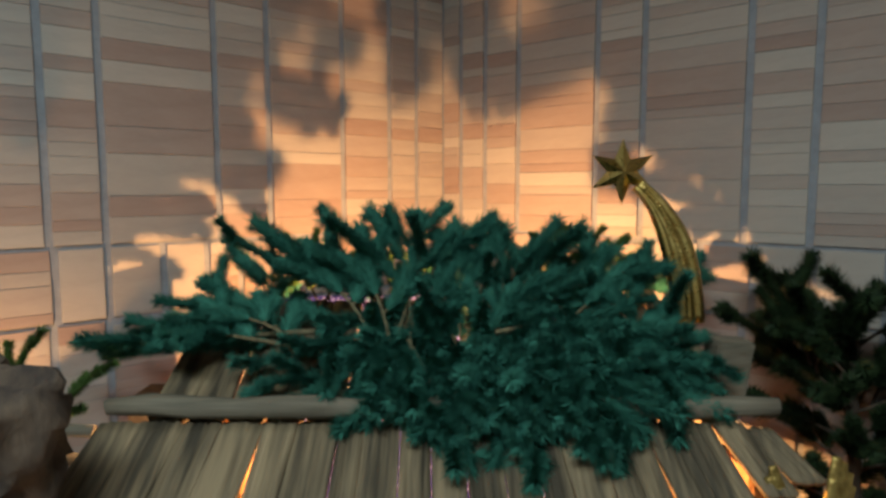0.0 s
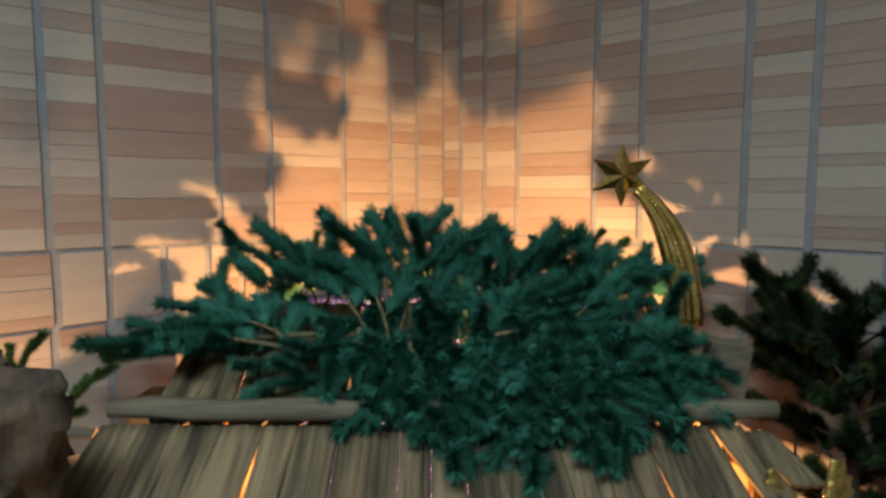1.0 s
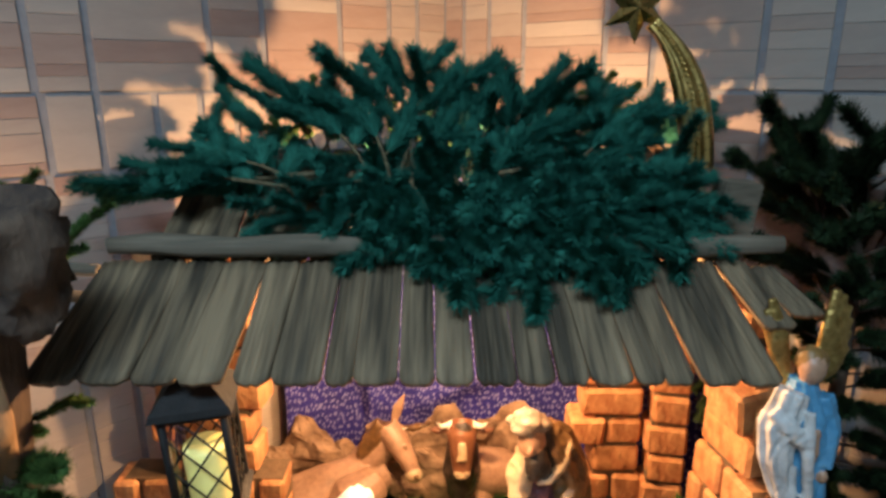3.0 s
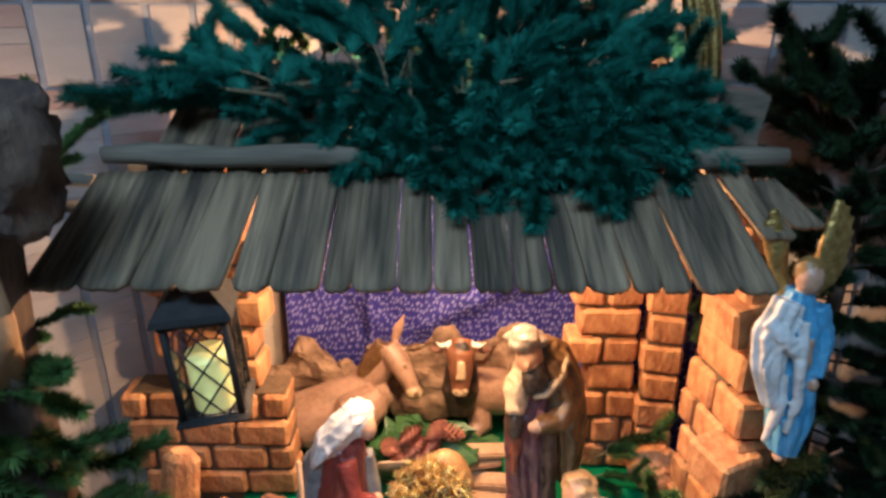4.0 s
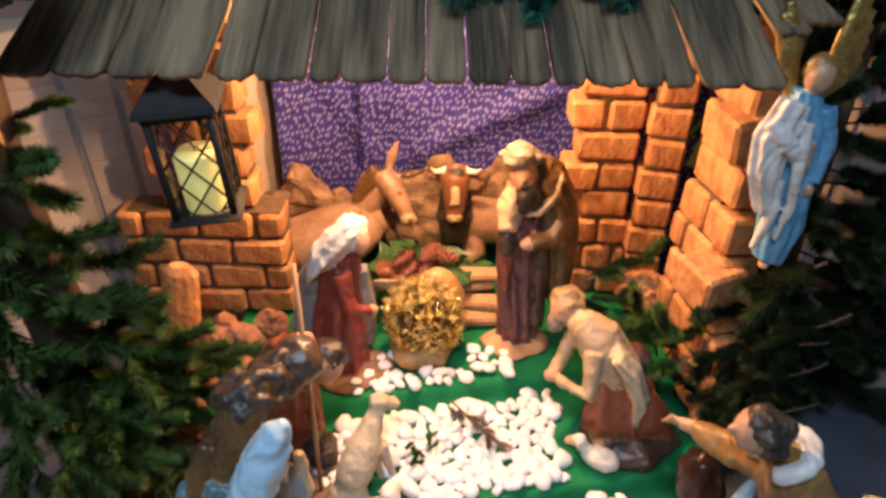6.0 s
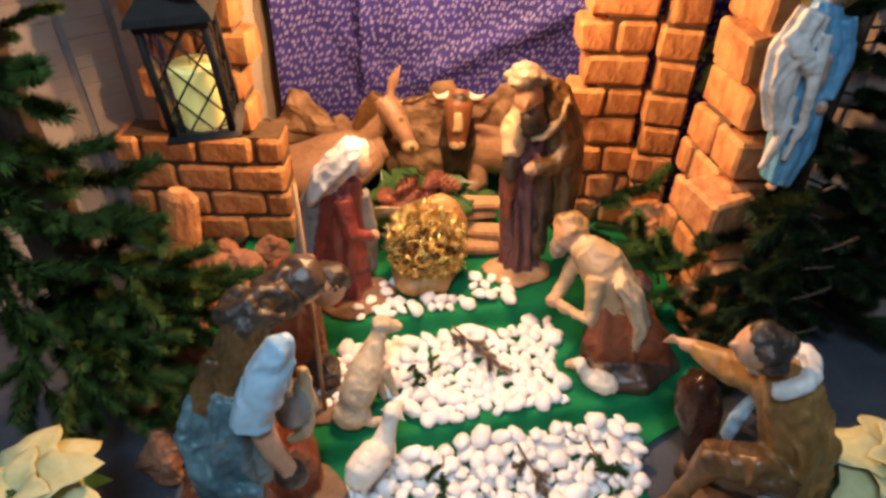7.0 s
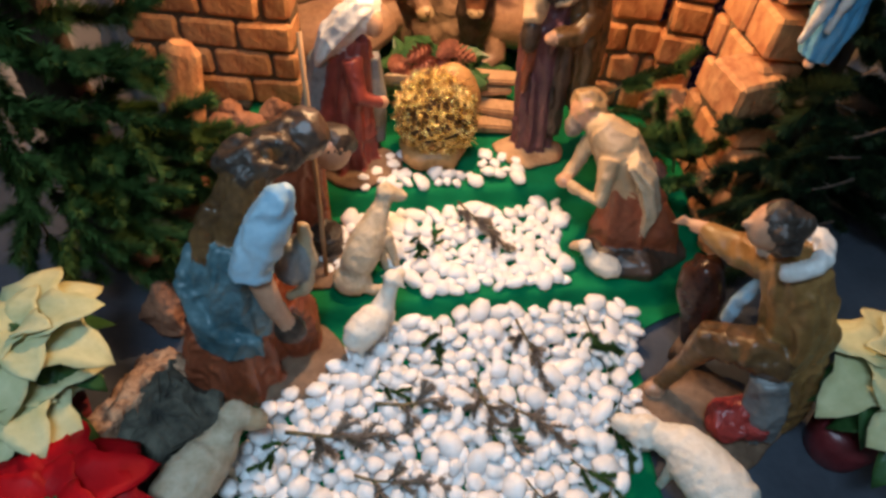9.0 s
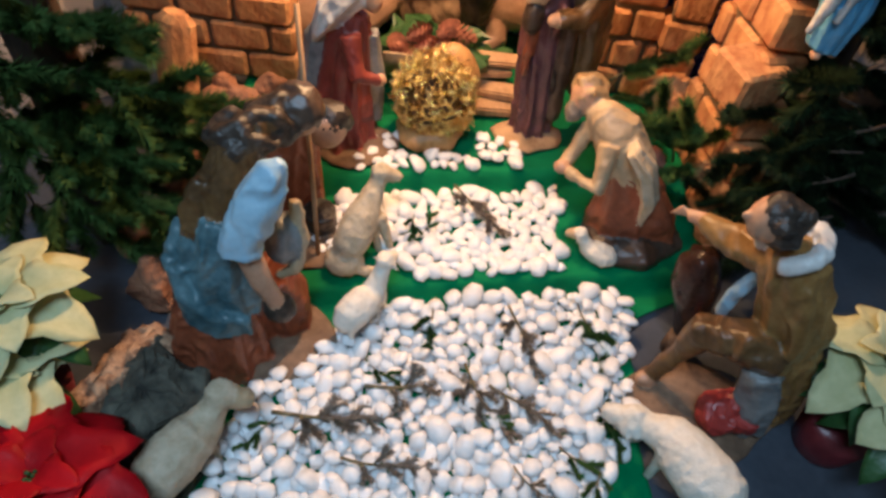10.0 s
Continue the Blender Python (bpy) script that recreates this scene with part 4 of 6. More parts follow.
def blue_shepherd(bm):
    g = 0.014
    blob(bm, (-0.34, 0.70, g + 0.012), (0.17, 0.12, 0.024), 6, 18, 0.25, 14)
    tube(bm, [(-0.415, 0.655, g), (-0.41, 0.655, 0.10), (-0.395, 0.66, 0.20)], [(0.108, 0.090), (0.098, 0.082), (0.076, 0.066)], 36, 0, 9, 0.14)
    tube(bm, [(-0.29, 0.74, g), (-0.295, 0.74, 0.13), (-0.32, 0.72, 0.22)], [(0.045, 0.05), (0.05, 0.055), (0.05, 0.055)], 14, 0, 5, 0.08)
    tube(bm, [(-0.385, 0.665, 0.19), (-0.385, 0.67, 0.28), (-0.375, 0.68, 0.36), (-0.365, 0.69, 0.42)], [(0.068, 0.062), (0.074, 0.064), (0.066, 0.058), (0.044, 0.040)], 30, 1, 9, 0.13)
    tube(bm, [(-0.372, 0.69, 0.38), (-0.355, 0.71, 0.45), (-0.335, 0.74, 0.52), (-0.305, 0.78, 0.55), (-0.28, 0.81, 0.55)], [(0.044, 0.038), (0.046, 0.039), (0.040, 0.034), (0.028, 0.024), (0.018, 0.018)], 20, 2, 5, 0.06)
    tube(bm, [(-0.405, 0.675, 0.37), (-0.405, 0.69, 0.43), (-0.385, 0.71, 0.485)], [(0.024, 0.034), (0.026, 0.036), (0.016, 0.024)], 14, 2)
    blob(bm, (-0.325, 0.765, 0.530), (0.058, 0.050, 0.044), 5, 24, 0.5, 30)
    blob(bm, (-0.290, 0.815, 0.532), (0.048, 0.050, 0.044), 5, 24, 0.45, 30)
    # parallel folds of the wrap, slung from the hip across the front
    for k in range(4):
        tube(bm, [(-0.435 + 0.006 * k, 0.685, 0.405 - 0.026 * k), (-0.452, 0.64, 0.345 - 0.026 * k), (-0.425, 0.602, 0.285 - 0.022 * k), (-0.375, 0.595, 0.235 - 0.016 * k), (-0.32, 0.61, 0.215 - 0.010 * k)], [0.010, 0.014, 0.015, 0.013, 0.008], 10, 1)
    tube(bm, [(-0.238, 0.680, 0.566), (-0.250, 0.672, 0.552), (-0.268, 0.658, 0.515), (-0.290, 0.642, 0.465), (-0.308, 0.628, 0.425), (-0.310, 0.625, 0.405)], [(0.010, 0.011), (0.025, 0.026), (0.036, 0.035), (0.039, 0.036), (0.035, 0.031), (0.039, 0.035)], 20, 3, 5, 0.08)
    tube(bm, [(-0.305, 0.63, 0.41), (-0.285, 0.62, 0.33), (-0.27, 0.63, 0.26)], [0.024, 0.021, 0.017], 12, 4)
    tube(bm, [(-0.24, 0.72, 0.44), (-0.225, 0.70, 0.36), (-0.245, 0.69, 0.29), (-0.28, 0.69, 0.26)], [0.011, 0.013, 0.013, 0.010], 10, 8)
    blob(bm, (-0.262, 0.70, 0.36), (0.040, 0.032, 0.060), 9, 14, 0.2, 20)
    blob(bm, (-0.268, 0.635, 0.235), (0.032, 0.028, 0.036), 5, 12, 0.1, 20)
    blob(bm, (-0.258, 0.865, 0.520), (0.044, 0.044, 0.046), 4, 14)
    blob(bm, (-0.258, 0.862, 0.532), (0.049, 0.050, 0.044), 7, 16, 0.25, 40)


statue("stooping_statue", [M_RUST, M_TEAL, M_UMBER, M_PALEBLUE, M_SKIN, M_HAIR, M_BROWNROCK, M_BROWN, M_BEIGE, M_GREYCLOTH], blue_shepherd, "stooping figurine in teal wrap with pale blue sleeves")


def staff_shepherd(bm):
    g = ground_z(-0.32, 1.04)
    blob(bm, (-0.295, 0.975, g + 0.004), (0.115, 0.115, 0.012), 3, 18, 0.2, 18)
    tube(bm, [(-0.35, 1.05, g), (-0.355, 1.06, 0.17), (-0.345, 1.07, 0.28), (-0.32, 1.06, 0.36), (-0.29, 1.05, 0.385)], [(0.075, 0.075), (0.075, 0.07), (0.06, 0.055), (0.05, 0.045), (0.02, 0.02)], 20, 0, 7, 0.08)
    tube(bm, [(-0.38, 1.08, 0.34), (-0.345, 1.06, 0.385), (-0.295, 1.045, 0.42)], [0.036, 0.032, 0.022], 12, 0, 4, 0.06)
    blob(bm, (-0.285, 1.04, 0.425), (0.018, 0.016, 0.022), 1)
    blob(bm, (-0.255, 1.05, 0.345), (0.046, 0.048, 0.050), 1, 14)
    blob(bm, (-0.250, 1.06, 0.358), (0.052, 0.050, 0.046), 2, 14, 0.2, 35)
    tube(bm, [(-0.27, 1.0, g), (-0.272, 0.99, 0.14)], [0.035, 0.04], 12, 2, 5, 0.08)


statue("kneeling_statue", [M_RUST, M_SKIN, M_HAIR, M_BROWNROCK], staff_shepherd, "kneeling dark-haired figurine with rust-red sleeves")
staff_bm = bmesh.new()
tube(staff_bm, [(-0.262, 0.905, 0.062), (-0.270, 0.95, 0.25), (-0.283, 1.0, 0.45), (-0.293, 1.04, 0.63)], [0.0055, 0.006, 0.006, 0.0055], 8)
thing("shepherd_staff", staff_bm, M_WOOD, "thin wooden staff held by a kneeling figurine", "staff")


def reaching_king(bm):
    g = 0.004
    blob(bm, (0.605, 0.63, g + 0.02), (0.155, 0.125, 0.026), 5, 18, 0.2, 14)
    tube(bm, [(0.77, 0.665, 0.02), (0.755, 0.665, 0.14), (0.725, 0.67, 0.26), (0.685, 0.675, 0.38), (0.645, 0.68, 0.46), (0.62, 0.685, 0.50)], [(0.045, 0.05), (0.056, 0.058), (0.062, 0.058), (0.060, 0.054), (0.052, 0.046), (0.03, 0.03)], 28, 0, 9, 0.12)
    tube(bm, [(0.70, 0.60, 0.05), (0.69, 0.605, 0.15), (0.675, 0.615, 0.24)], [(0.036, 0.036), (0.042, 0.04), (0.034, 0.034)], 14, 6, 6, 0.1)
    tube(bm, [(0.69, 0.625, 0.27), (0.625, 0.64, 0.285), (0.565, 0.67, 0.262), (0.540, 0.68, 0.16), (0.512, 0.69, 0.06)], [0.042, 0.042, 0.034, 0.020, 0.016], 16, 8, 5, 0.08)
    tube(bm, [(0.625, 0.71, 0.445), (0.578, 0.765, 0.42), (0.535, 0.815, 0.415)], [0.038, 0.032, 0.019], 12, 0, 4, 0.06)
    tube(bm, [(0.535, 0.815, 0.415), (0.515, 0.835, 0.405)], [0.016, 0.013], 10, 2)
    for k in range(4):
        tube(bm, [(0.517, 0.835, 0.405), (0.497 - 0.003 * k, 0.85 + 0.004 * k, 0.418 - 0.012 * k)], [0.006, 0.0035], 6, 2)
    tube(bm, [(0.605, 0.72, 0.26), (0.608, 0.715, 0.33), (0.618, 0.71, 0.40)], [(0.010, 0.010), (0.015, 0.012), (0.010, 0.010)], 14, 7, 4, 0.15)
    for k in range(14):
        a = math.tau * k / 14
        b = math.tau * (k + 1) / 14
        f = lambda w: (0.625 + 0.042 * math.cos(w), 0.688 + 0.044 * math.sin(w), 0.500 + 0.026 * math.cos(w))
        if math.cos(a) > -0.75:
            tube(bm, [f(a), f(b)], [0.0145, 0.0145], 10, 4)
    blob(bm, (0.566, 0.697, 0.543), (0.034, 0.035, 0.041), 2, 16)
    blob(bm, (0.530, 0.700, 0.545), (0.010, 0.008, 0.009), 2, 8)
    blob(bm, (0.584, 0.694, 0.556), (0.041, 0.042, 0.042), 3, 24, 0.35, 40)
    blob(bm, (0.592, 0.690, 0.535), (0.034, 0.040, 0.036), 3, 20, 0.35, 40)
    # long folds of the coat down the back
    for k in range(5):
        tube(bm, [(0.655 + 0.014 * k, 0.635 + 0.006 * k, 0.46 - 0.012 * k), (0.690 + 0.018 * k, 0.612 + 0.010 * k, 0.33), (0.700 + 0.022 * k, 0.61 + 0.012 * k, 0.16 - 0.02 * (k % 2))], [0.010, 0.015, 0.011], 10, 0)
    blob(bm, (0.50, 0.68, 0.055), (0.026, 0.018, 0.016), 2, 10)
    for v in bm.verts:
        v.co.x -= 0.024 * smooth(0.0, 0.3, v.co.z)


statue("reaching_statue", [M_OCHRE, M_RUST, M_SKIN, M_HAIR, M_WHITE, M_BROWNROCK, M_GREYCLOTH, M_PALEBLUE, M_UMBER], reaching_king, "figurine in ochre coat and white collar reaching forward")


def angel(bm):
    tube(bm, [(0.682, 1.058, 0.655), (0.688, 1.06, 0.72), (0.676, 1.063, 0.83), (0.662, 1.065, 0.93), (0.657, 1.068, 1.005)], [(0.028, 0.028), (0.040, 0.036), (0.043, 0.038), (0.046, 0.038), (0.020, 0.020)], 30, 0, 9, 0.14)
    tube(bm, [(0.630, 1.042, 0.775), (0.612, 1.042, 0.85), (0.606, 1.044, 0.92), (0.630, 1.048, 0.99)], [(0.014, 0.018), (0.027, 0.025), (0.031, 0.028), (0.026, 0.024)], 36, 1, 7, 0.16)
    tube(bm, [(0.592, 1.036, 0.955), (0.614, 1.020, 0.935), (0.642, 1.018, 0.905), (0.660, 1.026, 0.875)], [(0.012, 0.014), (0.016, 0.014), (0.014, 0.012), (0.006, 0.006)], 16, 1, 3, 0.1)
    tube(bm, [(0.652, 1.02, 0.96), (0.655, 1.014, 0.88), (0.668, 1.018, 0.80), (0.662, 1.022, 0.72)], [(0.008, 0.008), (0.010, 0.009), (0.010, 0.008), (0.005, 0.005)], 10, 1)
    tube(bm, [(0.640, 1.035, 0.84), (0.645, 1.028, 0.79), (0.640, 1.032, 0.74), (0.632, 1.036, 0.69)], [0.009, 0.011, 0.010, 0.006], 8, 1)
    tube(bm, [(0.690, 1.06, 0.975), (0.708, 1.05, 0.91), (0.702, 1.035, 0.84)], [0.020, 0.021, 0.015], 14, 0, 5, 0.12)
    blob(bm, (0.697, 1.028, 0.825), (0.010, 0.010, 0.013), 2)
    tube(bm, [(0.668, 1.025, 0.92), (0.670, 1.02, 0.88), (0.668, 1.024, 0.84)], [0.008, 0.008, 0.005], 8, 2)
    blob(bm, (0.664, 1.058, 1.030), (0.024, 0.025, 0.031), 2, 14)
    blob(bm, (0.666, 1.066, 1.040), (0.029, 0.027, 0.030), 3, 14, 0.2, 40)
    blob(bm, (0.672, 1.045, 0.646), (0.010, 0.014, 0.009), 2)
    blob(bm, (0.700, 1.048, 0.652), (0.010, 0.014, 0.009), 2)
    # swept wings of overlapping feathers
    for tip in ((0.716, 1.105, 1.165), (0.730, 1.105, 1.155), (0.742, 1.105, 1.135), (0.748, 1.105, 1.110), (0.750, 1.105, 1.085), (0.748, 1.10, 1.055), (0.742, 1.10, 1.030), (0.602, 1.11, 1.145), (0.596, 1.11, 1.125), (0.595, 1.11, 1.100), (0.604, 1.11, 1.075)):
        a, e = Vector((0.690 if tip[0] > 0.66 else 0.640, 1.09, 0.985)), Vector(tip)
        tube(bm, [a, a.lerp(e, 0.55) + Vector((0, -0.006, 0.006)), e], [(0.011, 0.007), (0.016, 0.009), (0.009, 0.006)], 8, 4)


statue("hanging_angel", [M_BLUE, M_WHITE, M_SKIN, M_OCHRE, M_OLDGOLD], angel, "blue and white hanging angel figurine with gold wings", voxel=0.0030, fold=0.0026, melt=3)


def lying_donkey(bm):
    tube(bm, [(-0.54, 1.70, 0.20), (-0.46, 1.71, 0.24), (-0.36, 1.73, 0.27), (-0.26, 1.76, 0.29), (-0.19, 1.79, 0.31)], [0.05, 0.095, 0.092, 0.085, 0.055], 20, 0, 3, 0.03)
    tube(bm, [(-0.38, 1.65, 0.17), (-0.28, 1.66, 0.30), (-0.22, 1.72, 0.31)], [0.05, 0.075, 0.06], 14, 0)
    tube(bm, [(-0.27, 1.78, 0.32), (-0.21, 1.80, 0.40), (-0.16, 1.80, 0.44)], [0.06, 0.055, 0.045], 14, 1)
    tube(bm, [(-0.185, 1.79, 0.468), (-0.150, 1.765, 0.43), (-0.118, 1.735, 0.385), (-0.098, 1.715, 0.350)], [(0.036, 0.040), (0.039, 0.041), (0.029, 0.030), (0.023, 0.023)], 14, 1)
    blob(bm, (-0.098, 1.708, 0.350), (0.026, 0.022, 0.022), 2)
    for x, y, z in ((-0.125, 1.728, 0.432), (-0.165, 1.735, 0.425), (-0.088, 1.688, 0.356)):
        blob(bm, (x, y, z), (0.007, 0.006, 0.007), 3, 8)
    tube(bm, [(-0.165, 1.80, 0.475), (-0.150, 1.80, 0.53), (-0.128, 1.80, 0.578)], [(0.012, 0.008), (0.018, 0.008), (0.004, 0.003)], 10, 1)
    tube(bm, [(-0.150, 1.79, 0.465), (-0.095, 1.785, 0.468), (-0.035, 1.78, 0.492)], [(0.010, 0.010), (0.010, 0.017), (0.003, 0.004)], 10, 3)
    tube(bm, [(-0.195, 1.785, 0.485), (-0.235, 1.77, 0.43), (-0.265, 1.76, 0.38)], [0.026, 0.030, 0.020], 10, 3)


statue("lying_donkey", [M_HIDE, M_HIDE, M_BEIGE, M_UMBER], lying_donkey, "tan donkey figurine lying down behind the manger", "figurine")


def standing_ox(bm):
    tube(bm, [(0.065, 1.77, 0.33), (0.12, 1.80, 0.30), (0.19, 1.82, 0.28), (0.25, 1.84, 0.26)], [0.055, 0.078, 0.080, 0.05], 18, 4)
    tube(bm, [(0.10, 1.78, 0.27), (0.12, 1.74, 0.20), (0.07, 1.70, 0.18)], [0.055, 0.04, 0.03], 12, 4)
    blob(bm, (0.051, 1.712, 0.515), (0.030, 0.022, 0.020), 3, 16, 0.4, 40)
    tube(bm, [(0.055, 1.78, 0.42), (0.05, 1.74, 0.34), (0.048, 1.72, 0.26)], [0.05, 0.06, 0.035], 14, 3)
    tube(bm, [(0.052, 1.745, 0.52), (0.050, 1.715, 0.485), (0.050, 1.69, 0.43), (0.050, 1.675, 0.385)], [(0.032, 0.035), (0.046, 0.042), (0.036, 0.034), (0.028, 0.026)], 16, 0)
    blob(bm, (0.050, 1.665, 0.385), (0.026, 0.018, 0.021), 1)
    for sgn in (1, -1):
        blob(bm, (0.05 + sgn * 0.030, 1.690, 0.462), (0.007, 0.007, 0.008), 3, 8)
        blob(bm, (0.05 + sgn * 0.011, 1.650, 0.388), (0.005, 0.005, 0.005), 3, 8)
    tube(bm, [(0.050, 1.680, 0.48), (0.050, 1.664, 0.43)], [0.014, 0.016], 8, 1)
    for sgn in (1, -1):
        tube(bm, [(0.05 + sgn * 0.030, 1.73, 0.515), (0.05 + sgn * 0.062, 1.715, 0.512), (0.05 + sgn * 0.080, 1.705, 0.535)], [0.011, 0.009, 0.003], 8, 2)
        tube(bm, [(0.05 + sgn * 0.035, 1.735, 0.495), (0.05 + sgn * 0.075, 1.735, 0.488), (0.05 + sgn * 0.10, 1.73, 0.495)], [(0.008, 0.012), (0.012, 0.018), (0.003, 0.004)], 8, 0)


statue("brown_ox", [M_OX, M_BEIGE, M_WHITEFLEECE, M_HAIR, M_HIDE], standing_ox, "brown ox figurine with pale horns behind the manger", "figurine")


def sheep(name, body, head, hipr, mats, label, sitting=False, legs=True, face=None):
    def build(bm):
        a, b, h = Vector(body[0]), Vector(body[1]), Vector(head)
        d = (b - a).normalized()
        tube(bm, [a - d * 0.01, a.lerp(b, 0.15), a.lerp(b, 0.45), a.lerp(b, 0.8), b, b.lerp(h, 0.55), b.lerp(h, 0.85)], [hipr * 0.35, hipr * 0.9, hipr, hipr * 0.9, hipr * 0.72, hipr * 0.50, hipr * 0.42], 20, 0)
        for v in bm.verts:
            v.co += (v.co - a.lerp(b, 0.5)).normalized() * 0.002 * noise.noise(v.co * 60)
        f = Vector(face) if face else Vector(head) - b
        f.z = 0
        f = f.normalized() if f.length > 0.01 else Vector((d.x, d.y, 0)).normalized()
        blob(bm, h, (hipr * 0.58,) * 3, 0, 14, 0.2, 50)
        tube(bm, [h, h + f * hipr * 0.75 + Vector((0, 0, -0.012)), h + f * hipr * 1.05 + Vector((0, 0, -0.018))], [hipr * 0.46, hipr * 0.36, hipr * 0.24], 12, 1)
        s = Vector((-f.y, f.x, 0))
        for sg in (1, -1):
            tube(bm, [h + s * sg * hipr * 0.35, h + s * sg * hipr * 0.85 + Vector((0, 0, -0.012))], [(0.007, 0.005), (0.003, 0.002)], 8, 0)
        if legs:
            side = Vector((-d.y, d.x, 0)).normalized()
            for t in (0.12, 0.88):
                for sg in (1, -1):
                    p = a.lerp(b, t) + side * sg * hipr * 0.5
                    g = ground_z(p.x, p.y)
                    tube(bm, [p, Vector((p.x, p.y, (p.z + g) / 2)), Vector((p.x, p.y, g))], [hipr * 0.3, hipr * 0.2, hipr * 0.16], 8, 1)
        if sitting:
            g = ground_z(a.x, a.y)
            tube(bm, [a + Vector((0.02, -0.01, -0.01)), Vector((a.x + 0.05, a.y - 0.015, g + 0.015)), Vector((a.x + 0.085, a.y + 0.0, g + 0.012))], [hipr * 0.4, hipr * 0.32, hipr * 0.2], 10, 0)
            for sg in (0.0, 0.03):
                tube(bm, [b + Vector((sg, -0.01, -0.02)), Vector((b.x + 0.03 + sg, b.y - 0.02, ground_z(b.x, b.y - 0.02) + 0.004))], [hipr * 0.34, hipr * 0.2], 8, 0)
            blob(bm, (a.x, a.y, g + 0.03), (hipr * 1.1, hipr * 1.0, 0.035), 0, 12)
    return statue(name, mats, build, label, "sheep", "sheep figurines", voxel=0.004)


sheep("sheep", ((-0.195, 0.885, 0.105), (-0.152, 0.968, 0.200)), (-0.128, 1.015, 0.258), 0.044, [M_FLEECE, M_FLEECE], "tan sheep figurine sitting upright on green cloth", sitting=True, legs=False, face=(1.0, 0.25, 0))
sheep("sheep", ((-0.170, 0.705, 0.090), (-0.110, 0.785, 0.118)), (-0.092, 0.825, 0.178), 0.040, [M_WHITEFLEECE, M_WHITEFLEECE], "cream sheep figurine standing on white pebbles")
sheep("sheep", ((-0.440, 0.315, 0.10), (-0.372, 0.445, 0.115)), (-0.345, 0.482, 0.160), 0.053, [M_FLEECE, M_BEIGE], "beige sheep figurine standing beside the pebbles", face=(1.0, 0.1, 0))
sheep("sheep", ((0.600, 0.385, 0.112), (0.500, 0.515, 0.128)), (0.440, 0.545, 0.112), 0.060, [M_WHITEFLEECE, M_WHITEFLEECE], "white sheep figurine lowering its head to graze")
sheep("lamb", ((0.445, 0.985, 0.085), (0.385, 1.01, 0.095)), (0.360, 1.02, 0.130), 0.031, [M_WHITEFLEECE, M_BEIGE], "small tan and white lamb figurine lying down", legs=False)


# ---- manger with gold tinsel ----
def manger():
    top = empty("manger", "clay crib heaped with shiny gold tinsel", "manger", at=(-0.03, 1.345, 0.115))
    bm = bmesh.new()
    blob(bm, (-0.005, -0.015, 0.03), (0.095, 0.078, 0.040), 0, 20, 0.25, 18)
    blob(bm, (0.03, 0.045, 0.16), (0.078, 0.05, 0.10), 0, 16, 0.1, 14)
    blob(bm, (-0.005, 0.0, 0.13), (0.080, 0.056, 0.09), 1, 18, 0.15, 30)
    part("crib", bm, [M_CLAY, M_UMBER], top, "ochre clay crib")
    rng = random.Random(2)
    bm = bmesh.new()
    for _ in range(1050):
        a, u = rng.uniform(0, math.tau), rng.uniform(-0.95, 1)
        r = math.sqrt(max(0.02, 1 - u * u))
        p = Vector((-0.005 + 0.096 * r * math.cos(a), 0.074 * r * math.sin(a), 0.130 + 0.112 * u))
        d = Vector((rng.uniform(-0.8, 0.8), rng.uniform(-0.6, 0.6), rng.uniform(-0.4, 1.4))).normalized()
        o = (p - Vector((0, 0, 0.13))).normalized() * rng.uniform(0.002, 0.018)
        tube(bm, [p - d * 0.022, p + o, p + d * 0.026 + o * 0.8], [0.0017, 0.0023, 0.0013], 3)
    part("tinsel", bm, M_TINSEL, top, "tangle of gold tinsel strands")


manger()


